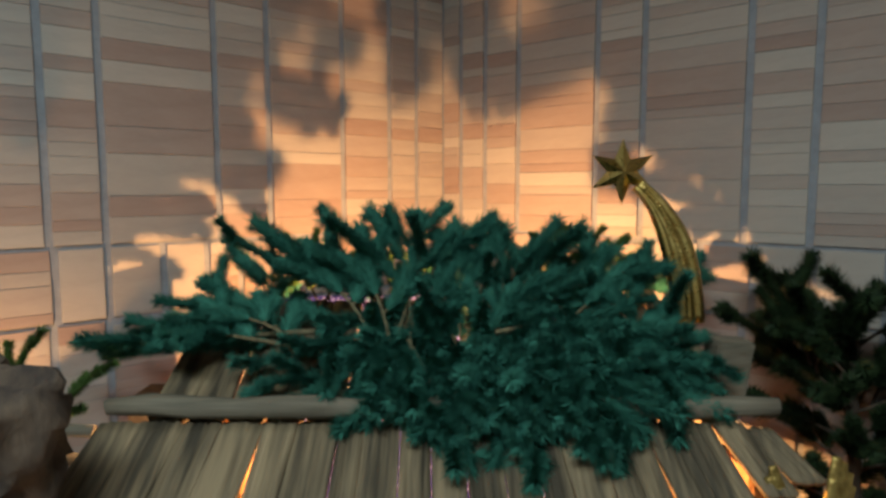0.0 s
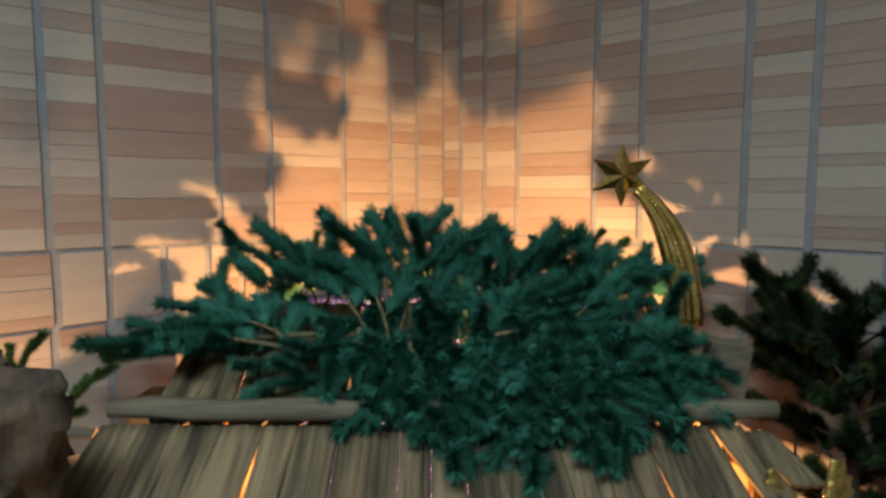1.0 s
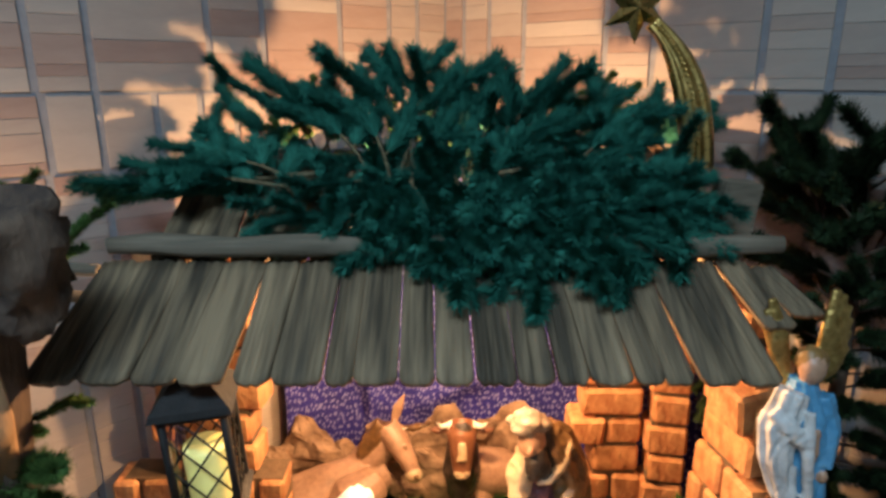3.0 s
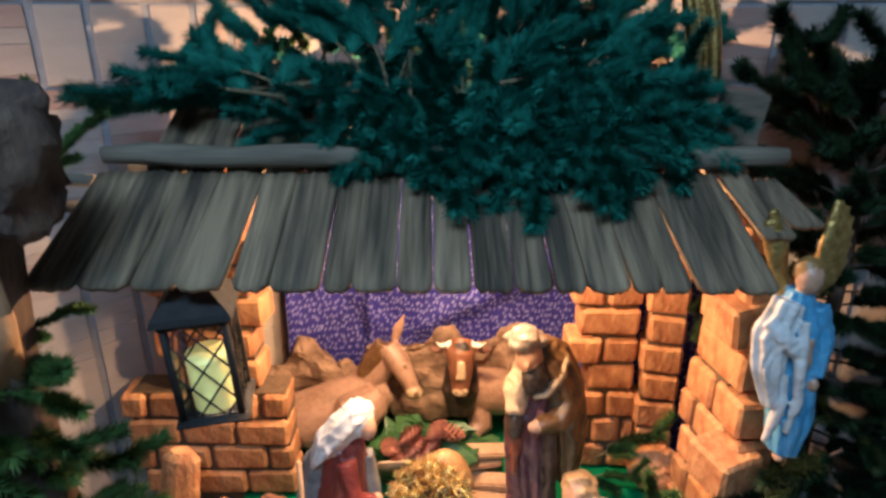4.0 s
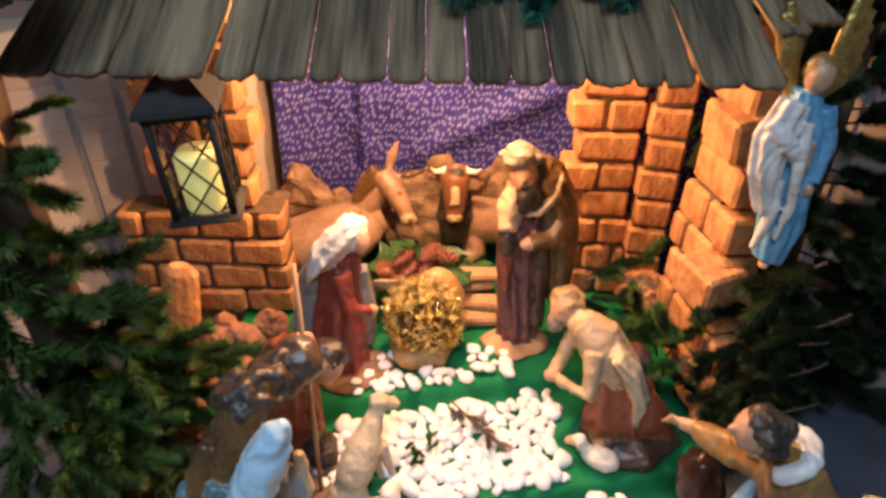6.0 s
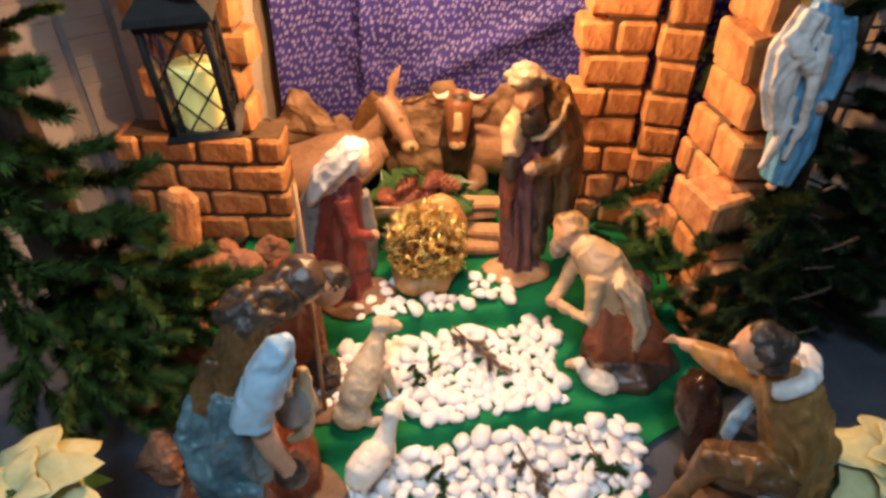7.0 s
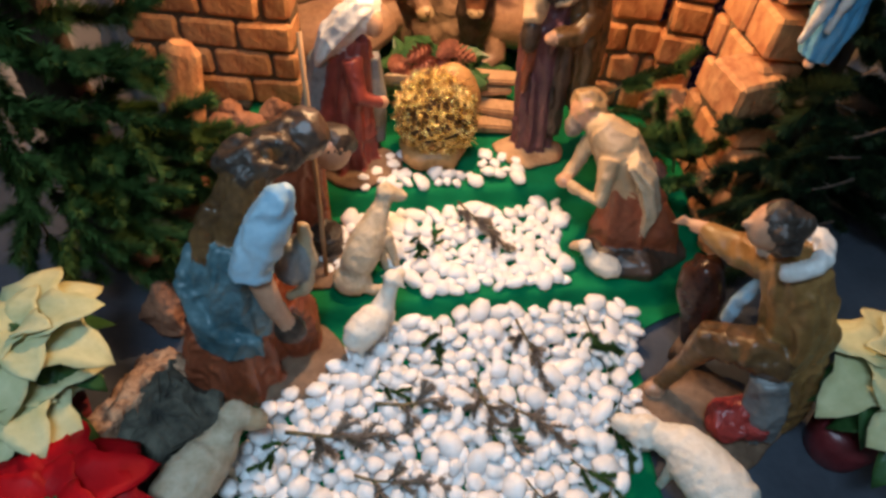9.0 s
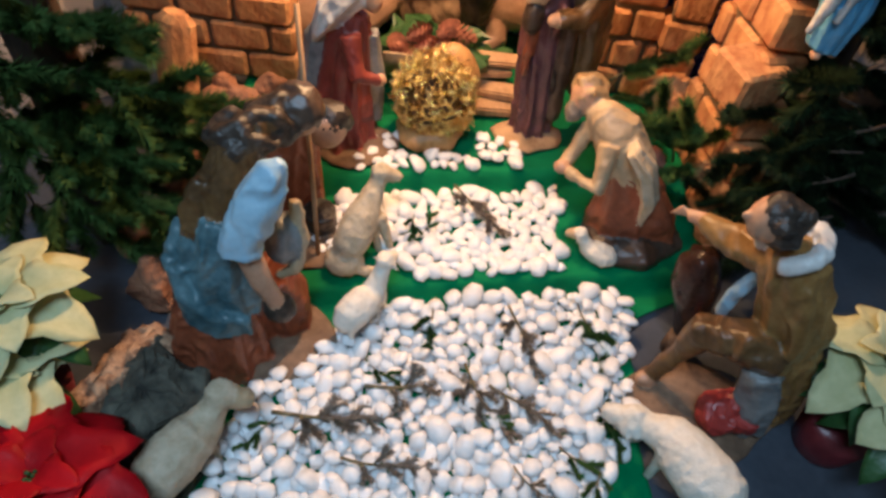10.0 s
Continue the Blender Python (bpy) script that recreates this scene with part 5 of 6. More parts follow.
# ---- lantern with a candle, hung from the eave ----
def lantern():
    top = empty("lantern", "black metal lantern with lattice panes hung under the eave", "lantern", at=(-0.455, 1.08, 0.738))
    top.rotation_euler = (radians(2), radians(-3), radians(11))
    w, h = 0.054, 0.206
    bm = bmesh.new()
    for sx in (-1, 1):
        for sy in (-1, 1):
            box(bm, pose(sx * w, sy * w, h / 2 + 0.01), (0.013, 0.013, h), 0.002)
    for z in (0.006, h + 0.012):
        for s in (-1, 1):
            box(bm, pose(0, s * w, z), (2 * w + 0.018, 0.014, 0.016), 0.002)
            box(bm, pose(s * w, 0, z), (0.014, 2 * w - 0.016, 0.016), 0.002)
    part("frame", bm, M_BLACK, top, "black iron frame")
    bm = bmesh.new()
    box(bm, pose(0, 0, 0.004), (2 * w + 0.03, 2 * w + 0.03, 0.008), 0.003)
    part("base", bm, M_BLACK, top)
    bm = bmesh.new()
    tube(bm, [(0, 0, h + 0.018), (0, 0, h + 0.03), (0, 0, h + 0.085), (0, 0, h + 0.095)], [0.103, 0.097, 0.026, 0.018], 4)
    bmesh.ops.rotate(bm, cent=(0, 0, 0), matrix=Matrix.Rotation(radians(45), 3, "Z"), verts=bm.verts)
    part("roof", bm, M_BLACK, top, "pyramid roof of dark sheet metal", smooth=False)
    bm = bmesh.new()
    for k in range(14):
        a, b = math.tau * k / 14, math.tau * (k + 1) / 14
        tube(bm, [(0.020 * math.cos(a), 0, h + 0.108 + 0.020 * math.sin(a)), (0.020 * math.cos(b), 0, h + 0.108 + 0.020 * math.sin(b))], [0.0025, 0.0025], 6)
    part("ring", bm, M_BLACK, top, "iron hanging ring")
    for k in range(4):
        m = Matrix.Rotation(math.pi / 2 * k, 4, "Z")
        bm = bmesh.new()
        for s in (-1, 1):
            for c in range(-3, 4):
                # diagonal bars clipped to the pane
                x0, x1 = -w, w
                pts = []
                for x in (x0, x1):
                    pts.append(Vector((x, -w, h / 2 + 0.01 + c * 0.068 + s * x * 1.3)))
                lo, hi = 0.016, h + 0.004
                a, b = pts
                ts = [0.0, 1.0]
                dz = b.z - a.z
                for lim in (lo, hi):
                    t = (lim - a.z) / dz
                    if (a.z < lim) != (b.z < lim):
                        if (a.z < lo and lim == lo) or (a.z > hi and lim == hi):
                            ts[0] = t
                        else:
                            ts[1] = t
                p, q = a.lerp(b, ts[0]), a.lerp(b, ts[1])
                if lo - 0.001 <= p.z <= hi + 0.001 and lo - 0.001 <= q.z <= hi + 0.001 and (q - p).length > 0.01:
                    tube(bm, [m @ p, m @ q], [0.0022, 0.0022], 5)
        part("lattice", bm, M_BLACK, top, "diagonal wire lattice")
        bm = bmesh.new()
        box(bm, m @ pose(0, -w + 0.005, h / 2 + 0.01), (2 * w - 0.014, 0.002, h - 0.014))
        pane = part("pane", bm, M_GLASS, top, "clear glass pane", smooth=False)
        pane.visible_shadow = False
    candle = tagged(new("candle"), "thick pale yellow pillar candle inside the lantern", "candle")
    candle.matrix_world = top.matrix_basis @ pose(0, 0, 0.0085)
    bm = bmesh.new()
    tube(bm, [(0, 0, 0), (0, 0, 0.004), (0, 0, 0.112), (0, 0, 0.120), (0, 0, 0.116)], [0.040, 0.042, 0.042, 0.039, 0.031], 28)
    part("wax", bm, M_WAX, candle)
    bm = bmesh.new()
    tube(bm, [(0, 0, 0.114), (0.001, 0, 0.128)], [0.0015, 0.001], 6)
    part("wick", bm, M_BLACK, candle, "black wick")


lantern()


# ---- gold shooting star ----
def star():
    top = empty("shooting_star", "gold shooting star ornament with a curved ribbed tail", "star", at=(0.438, 1.55, 1.69))
    bm = bmesh.new()
    front, back = bm.verts.new((0, -0.022, 0)), bm.verts.new((0, 0.014, 0))
    ring = []
    for k in range(12):
        a = math.pi / 2 + math.tau * k / 12
        r = 0.076 if k % 2 == 0 else 0.034
        ring.append(bm.verts.new((r * math.cos(a) * 1.12, 0, r * math.sin(a) * 1.05)))
    for k in range(12):
        bm.faces.new((ring[k], ring[(k + 1) % 12], front))
        bm.faces.new((ring[k], ring[(k + 1) % 12], back))
    part("star_head", bm, M_GOLD, top, "six-pointed faceted gold star", smooth=False)
    bm = bmesh.new()
    n = 26
    rows = []
    for i in range(n + 1):
        t = i / n
        c = Vector((0.035 + 0.115 * math.sin(t * 1.55), -0.006 - 0.06 * t, -0.03 - 0.33 * t * t * 0.55 - 0.33 * t * 0.45))
        d = Vector((0.115 * 1.55 * math.cos(t * 1.55), 0, -0.33 * (1.1 * t + 0.45))).normalized()
        s = Vector((-d.z, 0, d.x))
        w = 0.018 + 0.022 * smooth(0, 0.7, t)
        row = []
        for k in range(13):
            u = -1 + 2 * k / 12
            rib = 0.004 * math.cos(u * math.pi * 3)
            row.append(bm.verts.new(c + s * w * u + Vector((0, -0.010 * (1 - u * u) - rib, 0))))
        row += [bm.verts.new(c + s * w * u + Vector((0, 0.008, 0))) for u in (1, -1)]
        rows.append(row)
    for a, b in zip(rows, rows[1:]):
        for k in range(15):
            bm.faces.new((a[k], a[(k + 1) % 15], b[(k + 1) % 15], b[k]))
    bm.faces.new(rows[0]), bm.faces.new(rows[-1][::-1])
    for i in range(2, n - 3):
        p = (rows[i][4].co + rows[i][8].co) / 2 + Vector((0, -0.007, 0))
        blob(bm, p, (0.0055, 0.004, 0.005), 0, 8)
    part("tail", bm, M_GOLD, top, "curved gold tail with ribs and studs")


star()


# ---- stump, trunk, logs, rocks and cones ----
def rock(name, c, r, m, label, seed, rough=0.5, freq=9, turn=None, group="", category="rock", crease=0.0):
    bm = bmesh.new()
    noise.seed_set(seed)
    blob(bm, c, r, 0, 34, rough, freq, turn)
    if crease:
        rough_up(bm, crease, 9)
        rough_up(bm, crease * 0.6, 21)
    rough_up(bm, min(r) * 0.30, 24)
    rough_up(bm, min(r) * 0.12, 70)
    noise.seed_set(1)
    return thing(name, bm, m, label, category, group, smooth=False)


def rustic():
    trunk = empty("tree_trunk", "leaning dark tree trunk with a gnarled knot", "tree trunk")
    bm = bmesh.new()
    tube(bm, [(-0.80, 1.0, 0.0), (-0.795, 1.0, 0.3), (-0.80, 1.0, 0.6), (-0.79, 0.98, 0.9), (-0.76, 0.96, 1.15), (-0.73, 0.94, 1.27)], [0.07, 0.06, 0.056, 0.055, 0.06, 0.05], 16, 0, 5, 0.1)
    part("stem", bm, M_BARK, trunk, "dark furrowed bark")
    # lamplight on the trunk, put in as a separate strip of tan wood
    bm = bmesh.new()
    tube(bm, [(-0.785, 0.955, 0.88), (-0.765, 0.935, 1.0), (-0.75, 0.91, 1.16)], [(0.045, 0.03), (0.05, 0.03), (0.04, 0.03)], 12, 0, 4, 0.12)
    part("lit_face", bm, M_WOOD, trunk, "tan strip of trunk with warm light in its colour")
    bm = bmesh.new()
    blob(bm, (-0.685, 0.90, 1.285), (0.112, 0.10, 0.150), 0, 36, 0.45, 8)
    rough_up(bm, 0.034, 17)
    rough_up(bm, 0.014, 45)
    rough_up(bm, 0.006, 110)
    part("knot", bm, M_BARK, trunk, "rounded weathered dark knot")
    for z, y in ((1.165, 1.22), (1.115, 1.20)):
        bm = bmesh.new()
        tube(bm, [(-0.92, y + 0.02, z + 0.004), (-0.70, y, z)], [0.014, 0.013], 8)
        rough_up(bm, 0.002, 40)
        thing("wooden_rail", bm, M_BEAM, "short brown wooden rail beside the roof", "rail", "rails beside the roof")
    bm = bmesh.new()
    tube(bm, [(-0.735, 1.34, 0.09), (-0.725, 1.36, 0.22), (-0.705, 1.38, 0.36), (-0.70, 1.38, 0.385)], [(0.050, 0.03), (0.058, 0.03), (0.05, 0.028), (0.03, 0.018)], 12)
    rough_up(bm, 0.004, 25)
    thing("split_log", bm, M_BRICK, "orange-tan slab leaning on the low brick wall", "slab", smooth=False)
    bm = bmesh.new()
    tube(bm, [(-0.615 + 0.0045 * k, 0.43 + 0.0105 * k, 0.060 + 0.012 * math.sin(k * 0.157)) for k in range(21)], [0.030] + [0.053] * 19 + [0.030], 44, 0, 7, 0.08)
    rough_up(bm, 0.012, 34)
    rough_up(bm, 0.014, 85)
    thing("cork_bark_log", bm, M_CORK, "crumbly brown cork bark log on the floor", "log")
    rock("grey_rock", (-0.490, 0.500, 0.045), (0.105, 0.135, 0.070), M_GREYROCK, "dark grey rough rock beside the sheep", 3, 0.6, 11, crease=0.022)
    for i, (c, r) in enumerate([((-0.60, 1.36, 0.16), (0.06, 0.05, 0.055)), ((-0.52, 1.33, 0.15), (0.05, 0.045, 0.05)), ((-0.56, 1.26, 0.13), (0.055, 0.05, 0.045)), ((-0.48, 1.38, 0.17), (0.04, 0.04, 0.06)), ((-0.64, 1.22, 0.10), (0.06, 0.05, 0.06)), ((-0.44, 1.22, 0.13), (0.04, 0.035, 0.03)),
                                ((-0.62, 1.08, 0.08), (0.07, 0.05, 0.07)), ((-0.68, 0.92, 0.06), (0.06, 0.06, 0.06)), ((-0.60, 0.78, 0.06), (0.05, 0.05, 0.06))]):
        rock("brown_stone", c, r, M_RUBBLE, "rough red-brown stone piled before the low wall", 20 + i, 0.8, 16, group="brown stones")
    for i, (c, r) in enumerate([((-0.46, 1.86, 0.30), (0.12, 0.06, 0.12)), ((-0.33, 1.88, 0.27), (0.13, 0.05, 0.11)), ((-0.56, 1.82, 0.24), (0.08, 0.06, 0.14)), ((0.03, 1.89, 0.34), (0.19, 0.03, 0.12)), ((0.25, 1.90, 0.33), (0.14, 0.03, 0.12)), ((-0.20, 1.89, 0.28), (0.12, 0.035, 0.15)), ((-0.12, 1.87, 0.22), (0.16, 0.04, 0.10))]):
        rock("crumpled_rock", c, r, M_PAPER, "crumpled brown paper rock behind the animals", 50 + i, 0.7, 10, group="paper rocks", crease=0.020)
    for i, (c, r) in enumerate([((0.63, 1.52, 0.21), (0.075, 0.06, 0.06)), ((0.71, 1.16, 0.17), (0.06, 0.06, 0.07)), ((0.72, 1.10, 0.12), (0.06, 0.05, 0.05))]):
        rock("clay_block", c, r, M_BRICK, "loose orange clay block by the brick wall", 70 + i, 0.4, 9, group="loose blocks")
    # pieces of wood and straw mats round the manger
    for i, (x, y, z, l, a, w) in enumerate([(0.10, 1.47, 0.145, 0.20, 6, 0.026), (0.12, 1.51, 0.175, 0.18, -8, 0.026), (0.09, 1.55, 0.215, 0.16, 12, 0.022), (0.13, 1.56, 0.245, 0.17, 4, 0.02)]):
        bm = bmesh.new()
        box(bm, pose(x, y, z, 6, 0, a), (l, 0.055, w), 0.005, wobble=0.004)
        thing("wood_chunk", bm, M_WOOD, "flat piece of tan wood stacked behind the manger", "wood", "stacked wood", smooth=False)
    bm = bmesh.new()
    box(bm, pose(-0.160, 1.475, 0.245, -52, 8, 18), (0.095, 0.15, 0.012), 0.004, wobble=0.006)
    thing("straw_mat", bm, M_BEIGE, "small pale straw mat leaning near the kneeling figurine", "mat")
    rock("moss_bed", (-0.05, 1.60, 0.19), (0.19, 0.10, 0.10), M_LEAF, "bed of dark green moss behind the manger", 90, 0.5, 16, category="moss")
    rng = random.Random(12)

    def cone(c, s, turn):
        ob = empty("fir_cone", "reddish brown fir cone lying on moss", "fir cone", "fir cones")
        bm = bmesh.new()
        tube(bm, [(-0.04, 0, 0), (-0.02, 0, 0), (0.02, 0, 0), (0.045, 0, 0)], [0.006, 0.013, 0.011, 0.003], 8)
        part("core", bm, M_CONE, ob)
        bm = bmesh.new()
        for k in range(60):
            t = k / 60
            a = k * 2.4
            r = 0.024 * math.sin(math.pi * (0.12 + 0.82 * t))
            p = Vector((-0.038 + 0.08 * t, math.cos(a) * r, math.sin(a) * r))
            o = Vector((0.35, math.cos(a), math.sin(a))).normalized()
            s1 = Vector((0, -math.sin(a), math.cos(a)))
            q = [bm.verts.new(v) for v in (p - s1 * 0.006 - o * 0.012, p + s1 * 0.006 - o * 0.012, p + s1 * 0.007, p + o * 0.005, p - s1 * 0.007)]
            bm.faces.new(q)
        part("scaly_shell", bm, M_CONE, ob, "overlapping cone scales", smooth=False)
        ob.matrix_world = Matrix.Translation(c) @ turn @ Matrix.Diagonal((s, s, s, 1))
    for c in [(-0.08, 1.52, 0.285), (-0.13, 1.50, 0.27), (-0.04, 1.52, 0.29), (-0.10, 1.56, 0.30), (-0.02, 1.55, 0.325), (-0.16, 1.53, 0.28), (-0.06, 1.49, 0.255), (0.02, 1.56, 0.31)]:
        cone(c, 1.05, Euler((rng.uniform(0, 6), rng.uniform(-0.5, 0.5), rng.uniform(0, 6))).to_matrix().to_4x4())
    cone((0.56, 1.30, 0.15), 1.6, Euler((0, 0.8, 1.2)).to_matrix().to_4x4())
    # dark jug by the reaching figurine, red bag on his base
    bm = bmesh.new()
    tube(bm, [(0.592, 0.80, 0.085), (0.587, 0.815, 0.15), (0.577, 0.835, 0.215), (0.568, 0.85, 0.27), (0.563, 0.856, 0.285), (0.562, 0.857, 0.28)], [0.026, 0.036, 0.052, 0.042, 0.030, 0.020], 18, 0, 3, 0.06)
    rough_up(bm, 0.004, 30)
    thing("dark_jug", bm, M_JUG, "dark glossy brown jug propped beside the figurine", "jug")
    bm = bmesh.new()
    tube(bm, [(0.60, 0.80, 0.0), (0.60, 0.80, 0.10)], [0.035, 0.028], 10)
    thing("small_stump", bm, M_BROWNROCK, "small brown stump under the jug", "stump")
    rock("red_bag", (0.648, 0.606, 0.088), (0.062, 0.048, 0.055), M_BRIGHTRED, "red bag lying by the figurine", 33, 0.4, 14, category="bag")


rustic()


# ---- poinsettias ----
def leaf_blade(bm, base, d, length, width, mi, curl=0.3, lobes=0.12):
    d = d.normalized()
    side = d.cross(Vector((0, 0, 1)))
    side = side.normalized() if side.length > 0.05 else Vector((1, 0, 0))
    up = side.cross(d)
    n, rows = 8, []
    for i in range(n + 1):
        t = i / n
        w = width * (math.sin(math.pi * (0.06 + 0.94 * t) ** 0.8) ** 0.8) * (1 + lobes * math.sin(t * 17))
        c = base + d * length * t - up * (-0.10 * math.sin(math.pi * t) + curl * t * t) * length
        rows.append([bm.verts.new(c + side * w * u + up * (0.18 * abs(u) * w + 0.03 * w * math.sin(9 * t + 4 * u))) for u in (-1, -0.5, 0, 0.5, 1)])
    for a, b in zip(rows, rows[1:]):
        for k in range(4):
            bm.faces.new((a[k], a[k + 1], b[k + 1], b[k])).material_index = mi


def poinsettia(c, heads, bract, pot_at, label, seed, size=0.135):
    rng = random.Random(seed)
    plant = empty("poinsettia", label, "poinsettia", "poinsettias")
    pot_at = Vector(pot_at)
    bm = bmesh.new()
    tube(bm, [pot_at, pot_at + Vector((0, 0, 0.005)), pot_at + Vector((0, 0, 0.10)), pot_at + Vector((0, 0, 0.115)), pot_at + Vector((0, 0, 0.10))], [0.055, 0.058, 0.075, 0.078, 0.068], 24)
    part("pot", bm, M_POT, plant, "dark red plastic pot")
    for h in heads:
        h = Vector(h)
        bm = bmesh.new()
        mid = (pot_at + Vector((0, 0, 0.11))).lerp(h, 0.5)
        tube(bm, [pot_at + Vector((0, 0, 0.1)), mid + Vector((0.008, 0, 0)), h], [0.005, 0.0045, 0.004], 7)
        part("stem", bm, M_LEAF, plant)
        for ring, (n, lift, ln) in enumerate(((4, 0.6, 0.62), (5, 0.2, 1.0), (5, -0.08, 1.2))):
            for k in range(n):
                a = math.tau * k / n + ring * 0.5 + rng.uniform(-0.2, 0.2)
                bm = bmesh.new()
                leaf_blade(bm, h - Vector((0, 0, 0.008 * ring)), Vector((math.cos(a), math.sin(a), lift + rng.uniform(-0.1, 0.1))), size * ln * rng.uniform(0.85, 1.15), size * 0.36 * ln, 0, rng.uniform(0.1, 0.4), 0.16)
                ob = part("bract", bm, bract, plant)
                sol = ob.modifiers.new("thickness", "SOLIDIFY")
                sol.thickness = 0.0012
        for k in range(6):
            a = math.tau * k / 6 + rng.uniform(-0.3, 0.3)
            bm = bmesh.new()
            leaf_blade(bm, h - Vector((0, 0, 0.05)), Vector((math.cos(a), math.sin(a), -0.1)), size * 1.1, size * 0.30, 0, 0.4, 0.05)
            ob = part("leaf", bm, M_LEAF, plant, "dark green leaf")
            sol = ob.modifiers.new("thickness", "SOLIDIFY")
            sol.thickness = 0.0012
        bm = bmesh.new()
        for k in range(7):
            blob(bm, h + Vector((rng.uniform(-0.008, 0.008), rng.uniform(-0.008, 0.008), 0.008)), (0.004, 0.004, 0.006), 0, 6)
        part("flower_bud", bm, M_LEAF, plant, "cluster of small green buds")


poinsettia((-0.7, 0.5, 0.3), [(-0.72, 0.54, 0.30), (-0.72, 0.45, 0.22)], M_BRACT, (-0.72, 0.48, 0.0), "cream poinsettia in a red pot beside the display", 1)
poinsettia((0.88, 0.62, 0.3), [(0.885, 0.65, 0.28), (0.94, 0.56, 0.25)], M_BRACT, (0.88, 0.60, 0.0), "cream poinsettia in a dark red pot on the floor", 2)
poinsettia((-0.55, 0.3, 0.24), [(-0.575, 0.285, 0.20)], M_REDBRACT, (-0.58, 0.27, 0.0), "bright red poinsettia at the front of the display", 3, 0.155)


# ---- small cut twigs on the pebbles ----
def loose_twigs():
    rng = random.Random(3)
    dry = [((-0.27, 0.50), (-0.02, 0.53)), ((-0.10, 0.585), (0.13, 0.62)), ((0.16, 0.62), (0.31, 0.53)), ((0.10, 0.66), (0.20, 0.50)), ((-0.12, 0.43), (0.06, 0.42)), ((0.20, 0.83), (0.27, 0.66)), ((0.04, 1.16), (0.18, 1.02)), ((0.21, 0.45), (0.30, 0.36))]
    for i, (a, b) in enumerate(dry):
        za, zb = ground_z(*a) + 0.050, ground_z(*b) + 0.054
        fir_branch((*a, za), (*b, zb), i, rng.uniform(-30, 30), "dry brown fir twig lying on white pebbles", "dry twigs", DRY, "dry_twig")
    green = [((0.02, 0.80), (0.03, 0.68)), ((-0.10, 0.635), (-0.02, 0.60)), ((0.36, 0.86), (0.42, 0.70)), ((0.38, 0.60), (0.44, 0.50)), ((0.42, 0.66), (0.40, 0.54)), ((0.30, 0.50), (0.40, 0.44)), ((-0.26, 0.50), (-0.31, 0.42)), ((-0.05, 1.04), (-0.04, 0.96)), ((0.38, 0.46), (0.36, 0.36)), ((0.12, 0.56), (0.22, 0.53)), ((0.44, 0.74), (0.36, 0.80)), ((-0.02, 0.99), (0.0, 1.06))]
    for i, (a, b) in enumerate(green):
        za, zb = ground_z(*a) + 0.046, ground_z(*b) + 0.050
        fir_branch((*a, za), (*b, zb), i, rng.uniform(-30, 30), "small green fir sprig tucked between white pebbles", "green sprigs", SPRIGS, "fir_sprig")


loose_twigs()


# ---- white pebbles ----
def pebble_mesh(seed):
    bm = bmesh.new()
    noise.seed_set(seed)
    vs = bmesh.ops.create_icosphere(bm, subdivisions=2, radius=0.5)["verts"]
    for v in vs:
        v.co *= 1 + 0.40 * noise.noise(v.co * 2.0 + Vector((seed, 0, 0)))
        v.co.z *= 0.62
        v.co.x *= (1.3, 1.12, 1.2, 1.05, 1.4)[seed]
        v.co.y *= (1.0, 1.08, 0.95, 1.05, 0.92)[seed]
    noise.seed_set(1)
    return mesh_of("pebble", bm, M_PEBBLE)


PEBBLES = [pebble_mesh(s) for s in range(5)]


def scatter(rng, inside, xs, ys, gap, tries, taken):
    out = []
    for _ in range(tries):
        x, y = rng.uniform(*xs), rng.uniform(*ys)
        s = rng.choice((0.026, 0.031, 0.036, 0.041, 0.049))
        if inside(x, y) and all((x - a) ** 2 + (y - b) ** 2 > ((s + c) * gap) ** 2 for a, b, c in taken):
            taken.append((x, y, s))
            out.append((x, y, s))
    return out


def in_top(x, y):
    s = y - SLANT * x
    return 1.215 < s < 1.345 and -0.21 < x < 0.21 and not (-0.115 < x < 0.035 and s > 1.262) and (abs(x) > 0.10 or s < 1.262)


def in_mid(x, y):
    s = y - SLANT * x
    left = -0.27 + 0.10 * smooth(1.0, 0.93, s) + 0.16 * smooth(0.97, 0.88, s)
    wave = 0.035 * noise.noise(Vector((x * 9, y * 9, 7)))
    return 0.885 < s + wave * 0.4 < 1.165 and left + wave < x < 0.325 + wave and not ((x + 0.165) ** 2 + (y - 0.92) ** 2 < 0.0045)


def in_low(x, y):
    s = y - SLANT * x
    right = 0.47 - 0.10 * smooth(0.62, 0.36, y)
    left = -0.20 - 0.17 * smooth(0.72, 0.48, y)
    wave = 0.05 * noise.noise(Vector((x * 7, y * 7, 3)))
    return s + wave * 0.3 < 0.835 and y > 0.24 and left + wave < x < right + wave


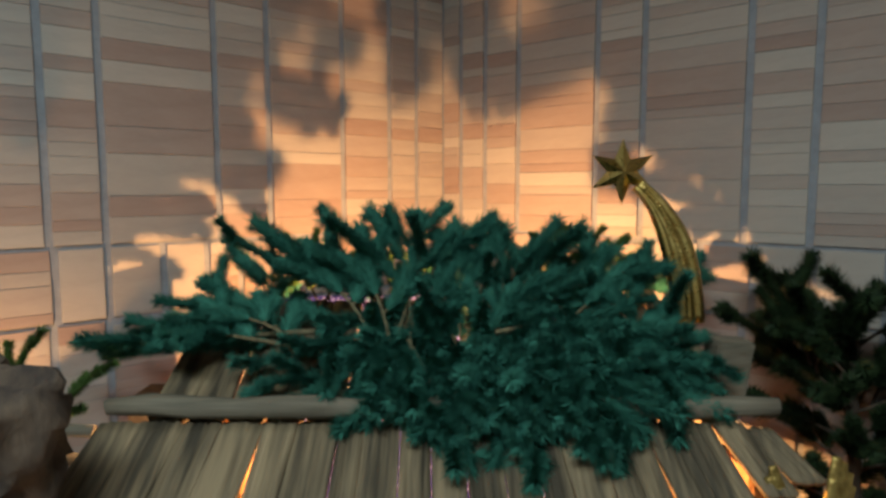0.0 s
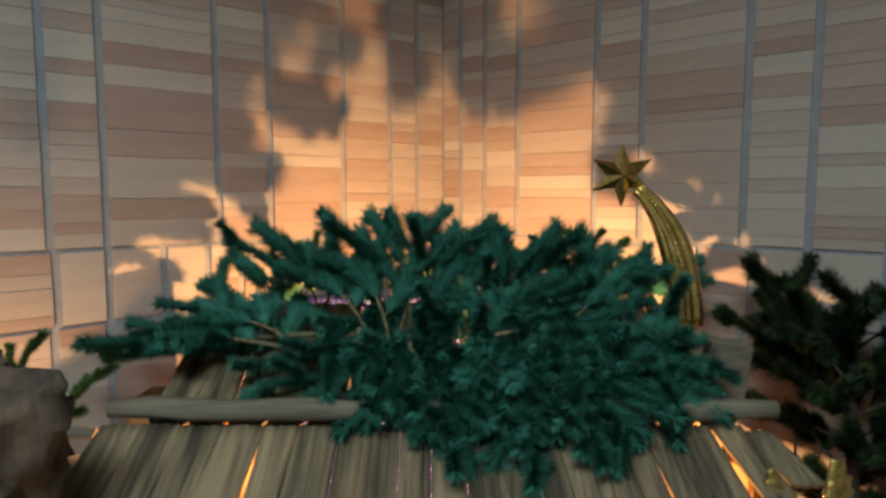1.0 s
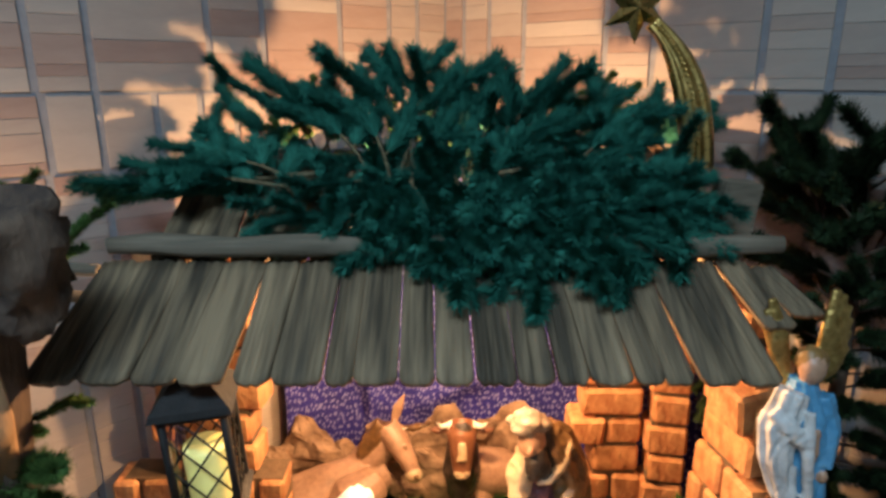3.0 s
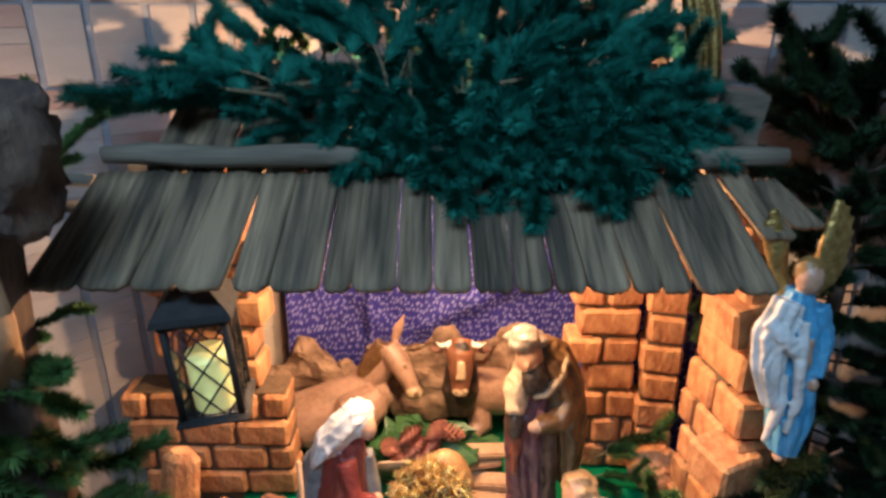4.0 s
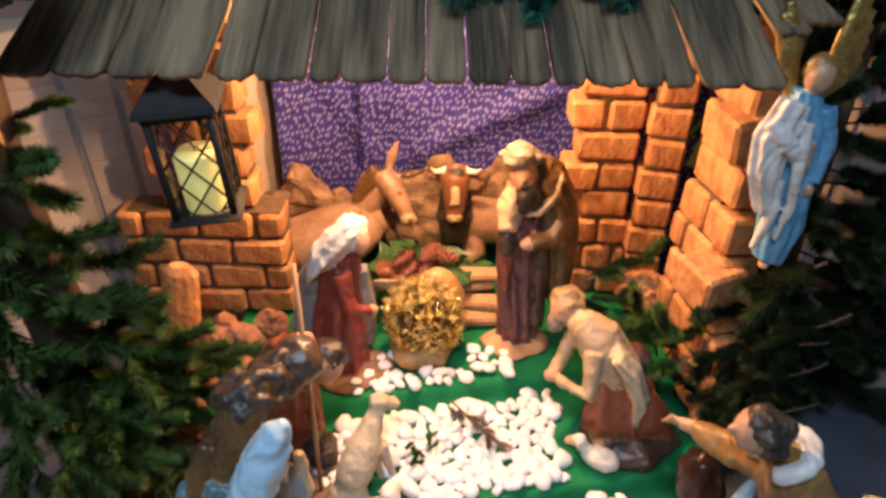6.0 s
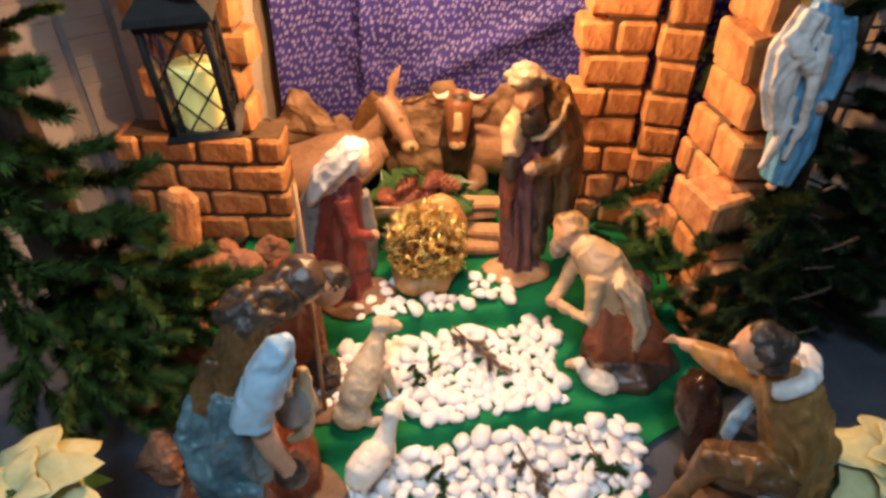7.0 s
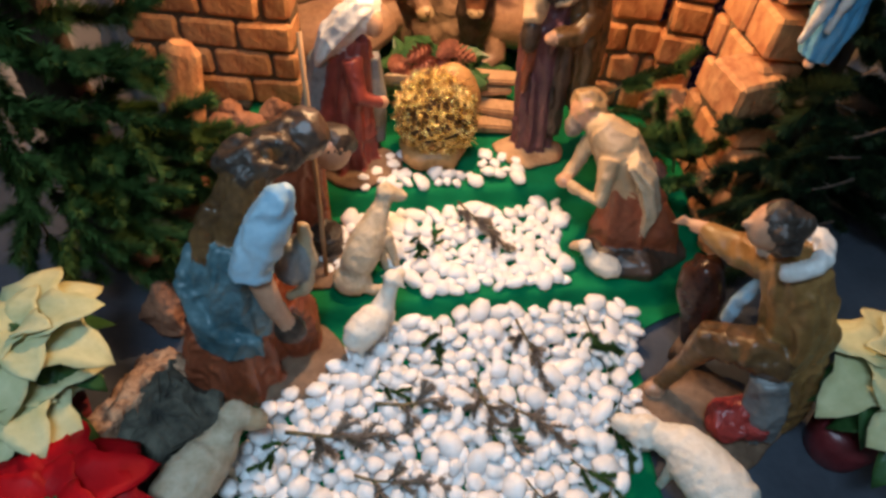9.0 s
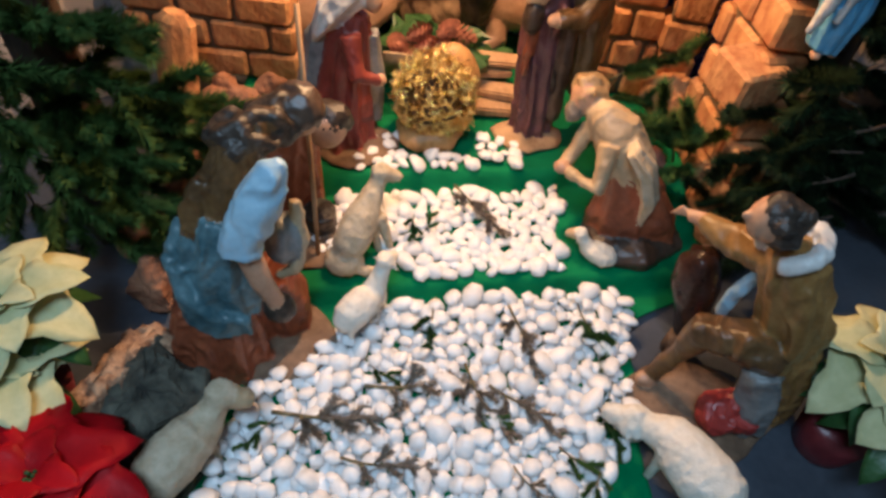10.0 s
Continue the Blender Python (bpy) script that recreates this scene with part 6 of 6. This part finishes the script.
def pebbles():
    rng = random.Random(17)
    taken = []
    spots = scatter(rng, in_top, (-0.22, 0.22), (1.15, 1.42), 0.42, 1500, taken)
    spots = spots[:40] + scatter(rng, in_mid, (-0.30, 0.36), (0.85, 1.25), 0.36, 16000, taken)
    for i, (x, y, s) in enumerate(spots[:300]):
        ob = tagged(new("pebble", PEBBLES[i % 5]), "smooth white pebble on the green cloth", "pebble", "white pebbles")
        ob.matrix_world = pose(x, y, ground_z(x, y) + 0.30 * s + (0.006 if i % 4 == 0 else 0), rng.uniform(-25, 25), rng.uniform(-25, 25), rng.uniform(0, 360)) @ Matrix.Diagonal((s, s, s, 1))
    rest = scatter(rng, in_low, (-0.40, 0.52), (0.22, 0.98), 0.35, 30000, [])
    upper = scatter(rng, in_low, (-0.36, 0.48), (0.26, 0.94), 0.42, 4000, [])
    verts, faces = [], []
    for k, (x, y, s) in enumerate(rest + upper):
        me = PEBBLES[k % 5]
        lift = 0.024 if k >= len(rest) else 0.0
        m = pose(x, y, ground_z(x, y) + 0.30 * s + lift, rng.uniform(-30, 30), rng.uniform(-30, 30), rng.uniform(0, 360)) @ Matrix.Diagonal((s, s, s, 1))
        o = len(verts)
        verts += [m @ v.co for v in me.vertices]
        faces += [tuple(o + i for i in p.vertices) for p in me.polygons]
    me = bpy.data.meshes.new("pebble_bed")
    me.from_pydata(verts, [], faces)
    me.materials.append(M_PEBBLES)
    me.polygons.foreach_set("use_smooth", [True] * len(faces))
    tagged(new("pebble_bed", me), "bed of smooth white pebbles on green cloth", "pebbles", kind="stuff")


pebbles()


# ---- stones of the two corner walls, column by column ----
def stone_mesh(w, h, seed):
    bm = bmesh.new()
    box(bm, Matrix.Identity(4), (w, 0.016, h))
    bmesh.ops.bevel(bm, geom=list(bm.edges), offset=0.0010, segments=1, affect="EDGES")
    return mesh_of("stone", bm, M_STONE, smooth=False)


def stone_wall(wall, sgn, low, high, seed):
    rng = random.Random(seed)
    d = Vector((sgn, -SLOPE, 0)).normalized()
    turn = Matrix.Rotation(math.atan2(d.y, d.x), 4, "Z")
    inward = Vector((0, -1, 0)) - d * Vector((0, -1, 0)).dot(d)
    inward.normalize()
    heights = (0.028, 0.036, 0.045, 0.055, 0.07)
    cache = {}
    far_v, far_f = [], []
    for cuts, z0, z1 in ((high, 1.505, CEIL), (low, 1.31, 1.495), ([c * 0.97 + 0.04 if 0 < c < 1.4 else c for c in high], 0.0, 1.30)):
        for a, b in zip(cuts, cuts[1:]):
            w = round(b - a - 0.020, 3)
            tall = z1 - z0 < 0.3 and rng.random() < 0.6
            z = z0
            while z < z1 - 0.008:
                h = z1 - z0 if tall else rng.choice(heights) * (1.6 if w > 0.2 and rng.random() < 0.25 else 1)
                h = min(h, z1 - z)
                if h < 0.016:
                    break
                key = (w, round(h, 3))
                if key not in cache:
                    cache[key] = stone_mesh(w, round(h, 3) - 0.0006, 0)
                c = d * ((a + b) / 2) + Vector((0, CORNER_Y, z + h / 2)) + inward * (-0.001 + rng.uniform(-0.0012, 0.0015))
                m = Matrix.Translation(c) @ turn
                if b <= 1.62 and 0.75 < z < 2.45:
                    ob = new("stone", cache[key])
                    ob.parent = wall
                    ob.matrix_world = m
                else:
                    o = len(far_v)
                    far_v += [m @ v.co for v in cache[key].vertices]
                    far_f += [tuple(o + i for i in p.vertices) for p in cache[key].polygons]
                z += h
    me = bpy.data.meshes.new("stones")
    me.from_pydata(far_v, [], far_f)
    me.materials.append(M_STONE)
    ob = new("stones", me)
    ob.parent = wall
    tagged(ob, kind="stuff")


FAR = [1.62, 1.92, 2.08, 2.4, 2.55, 2.9, 3.2, 3.4, 3.75, 4.1]
stone_wall(WALLS["wall_left"], -1, [0.02, 0.16, 0.30, 0.46, 0.58, 0.80, 0.90, 1.02, 1.16, 1.28, 1.44] + FAR, [0.0, 0.13, 0.25, 0.44, 0.70, 0.86, 1.16, 1.29, 1.44] + FAR, 5)
stone_wall(WALLS["wall_right"], 1, [0.02, 0.14, 0.28, 0.40, 0.56, 0.70, 0.82, 0.96, 1.10, 1.24, 1.40] + FAR, [0.0, 0.09, 0.20, 0.34, 0.63, 0.78, 1.07, 1.23, 1.40] + FAR, 6)
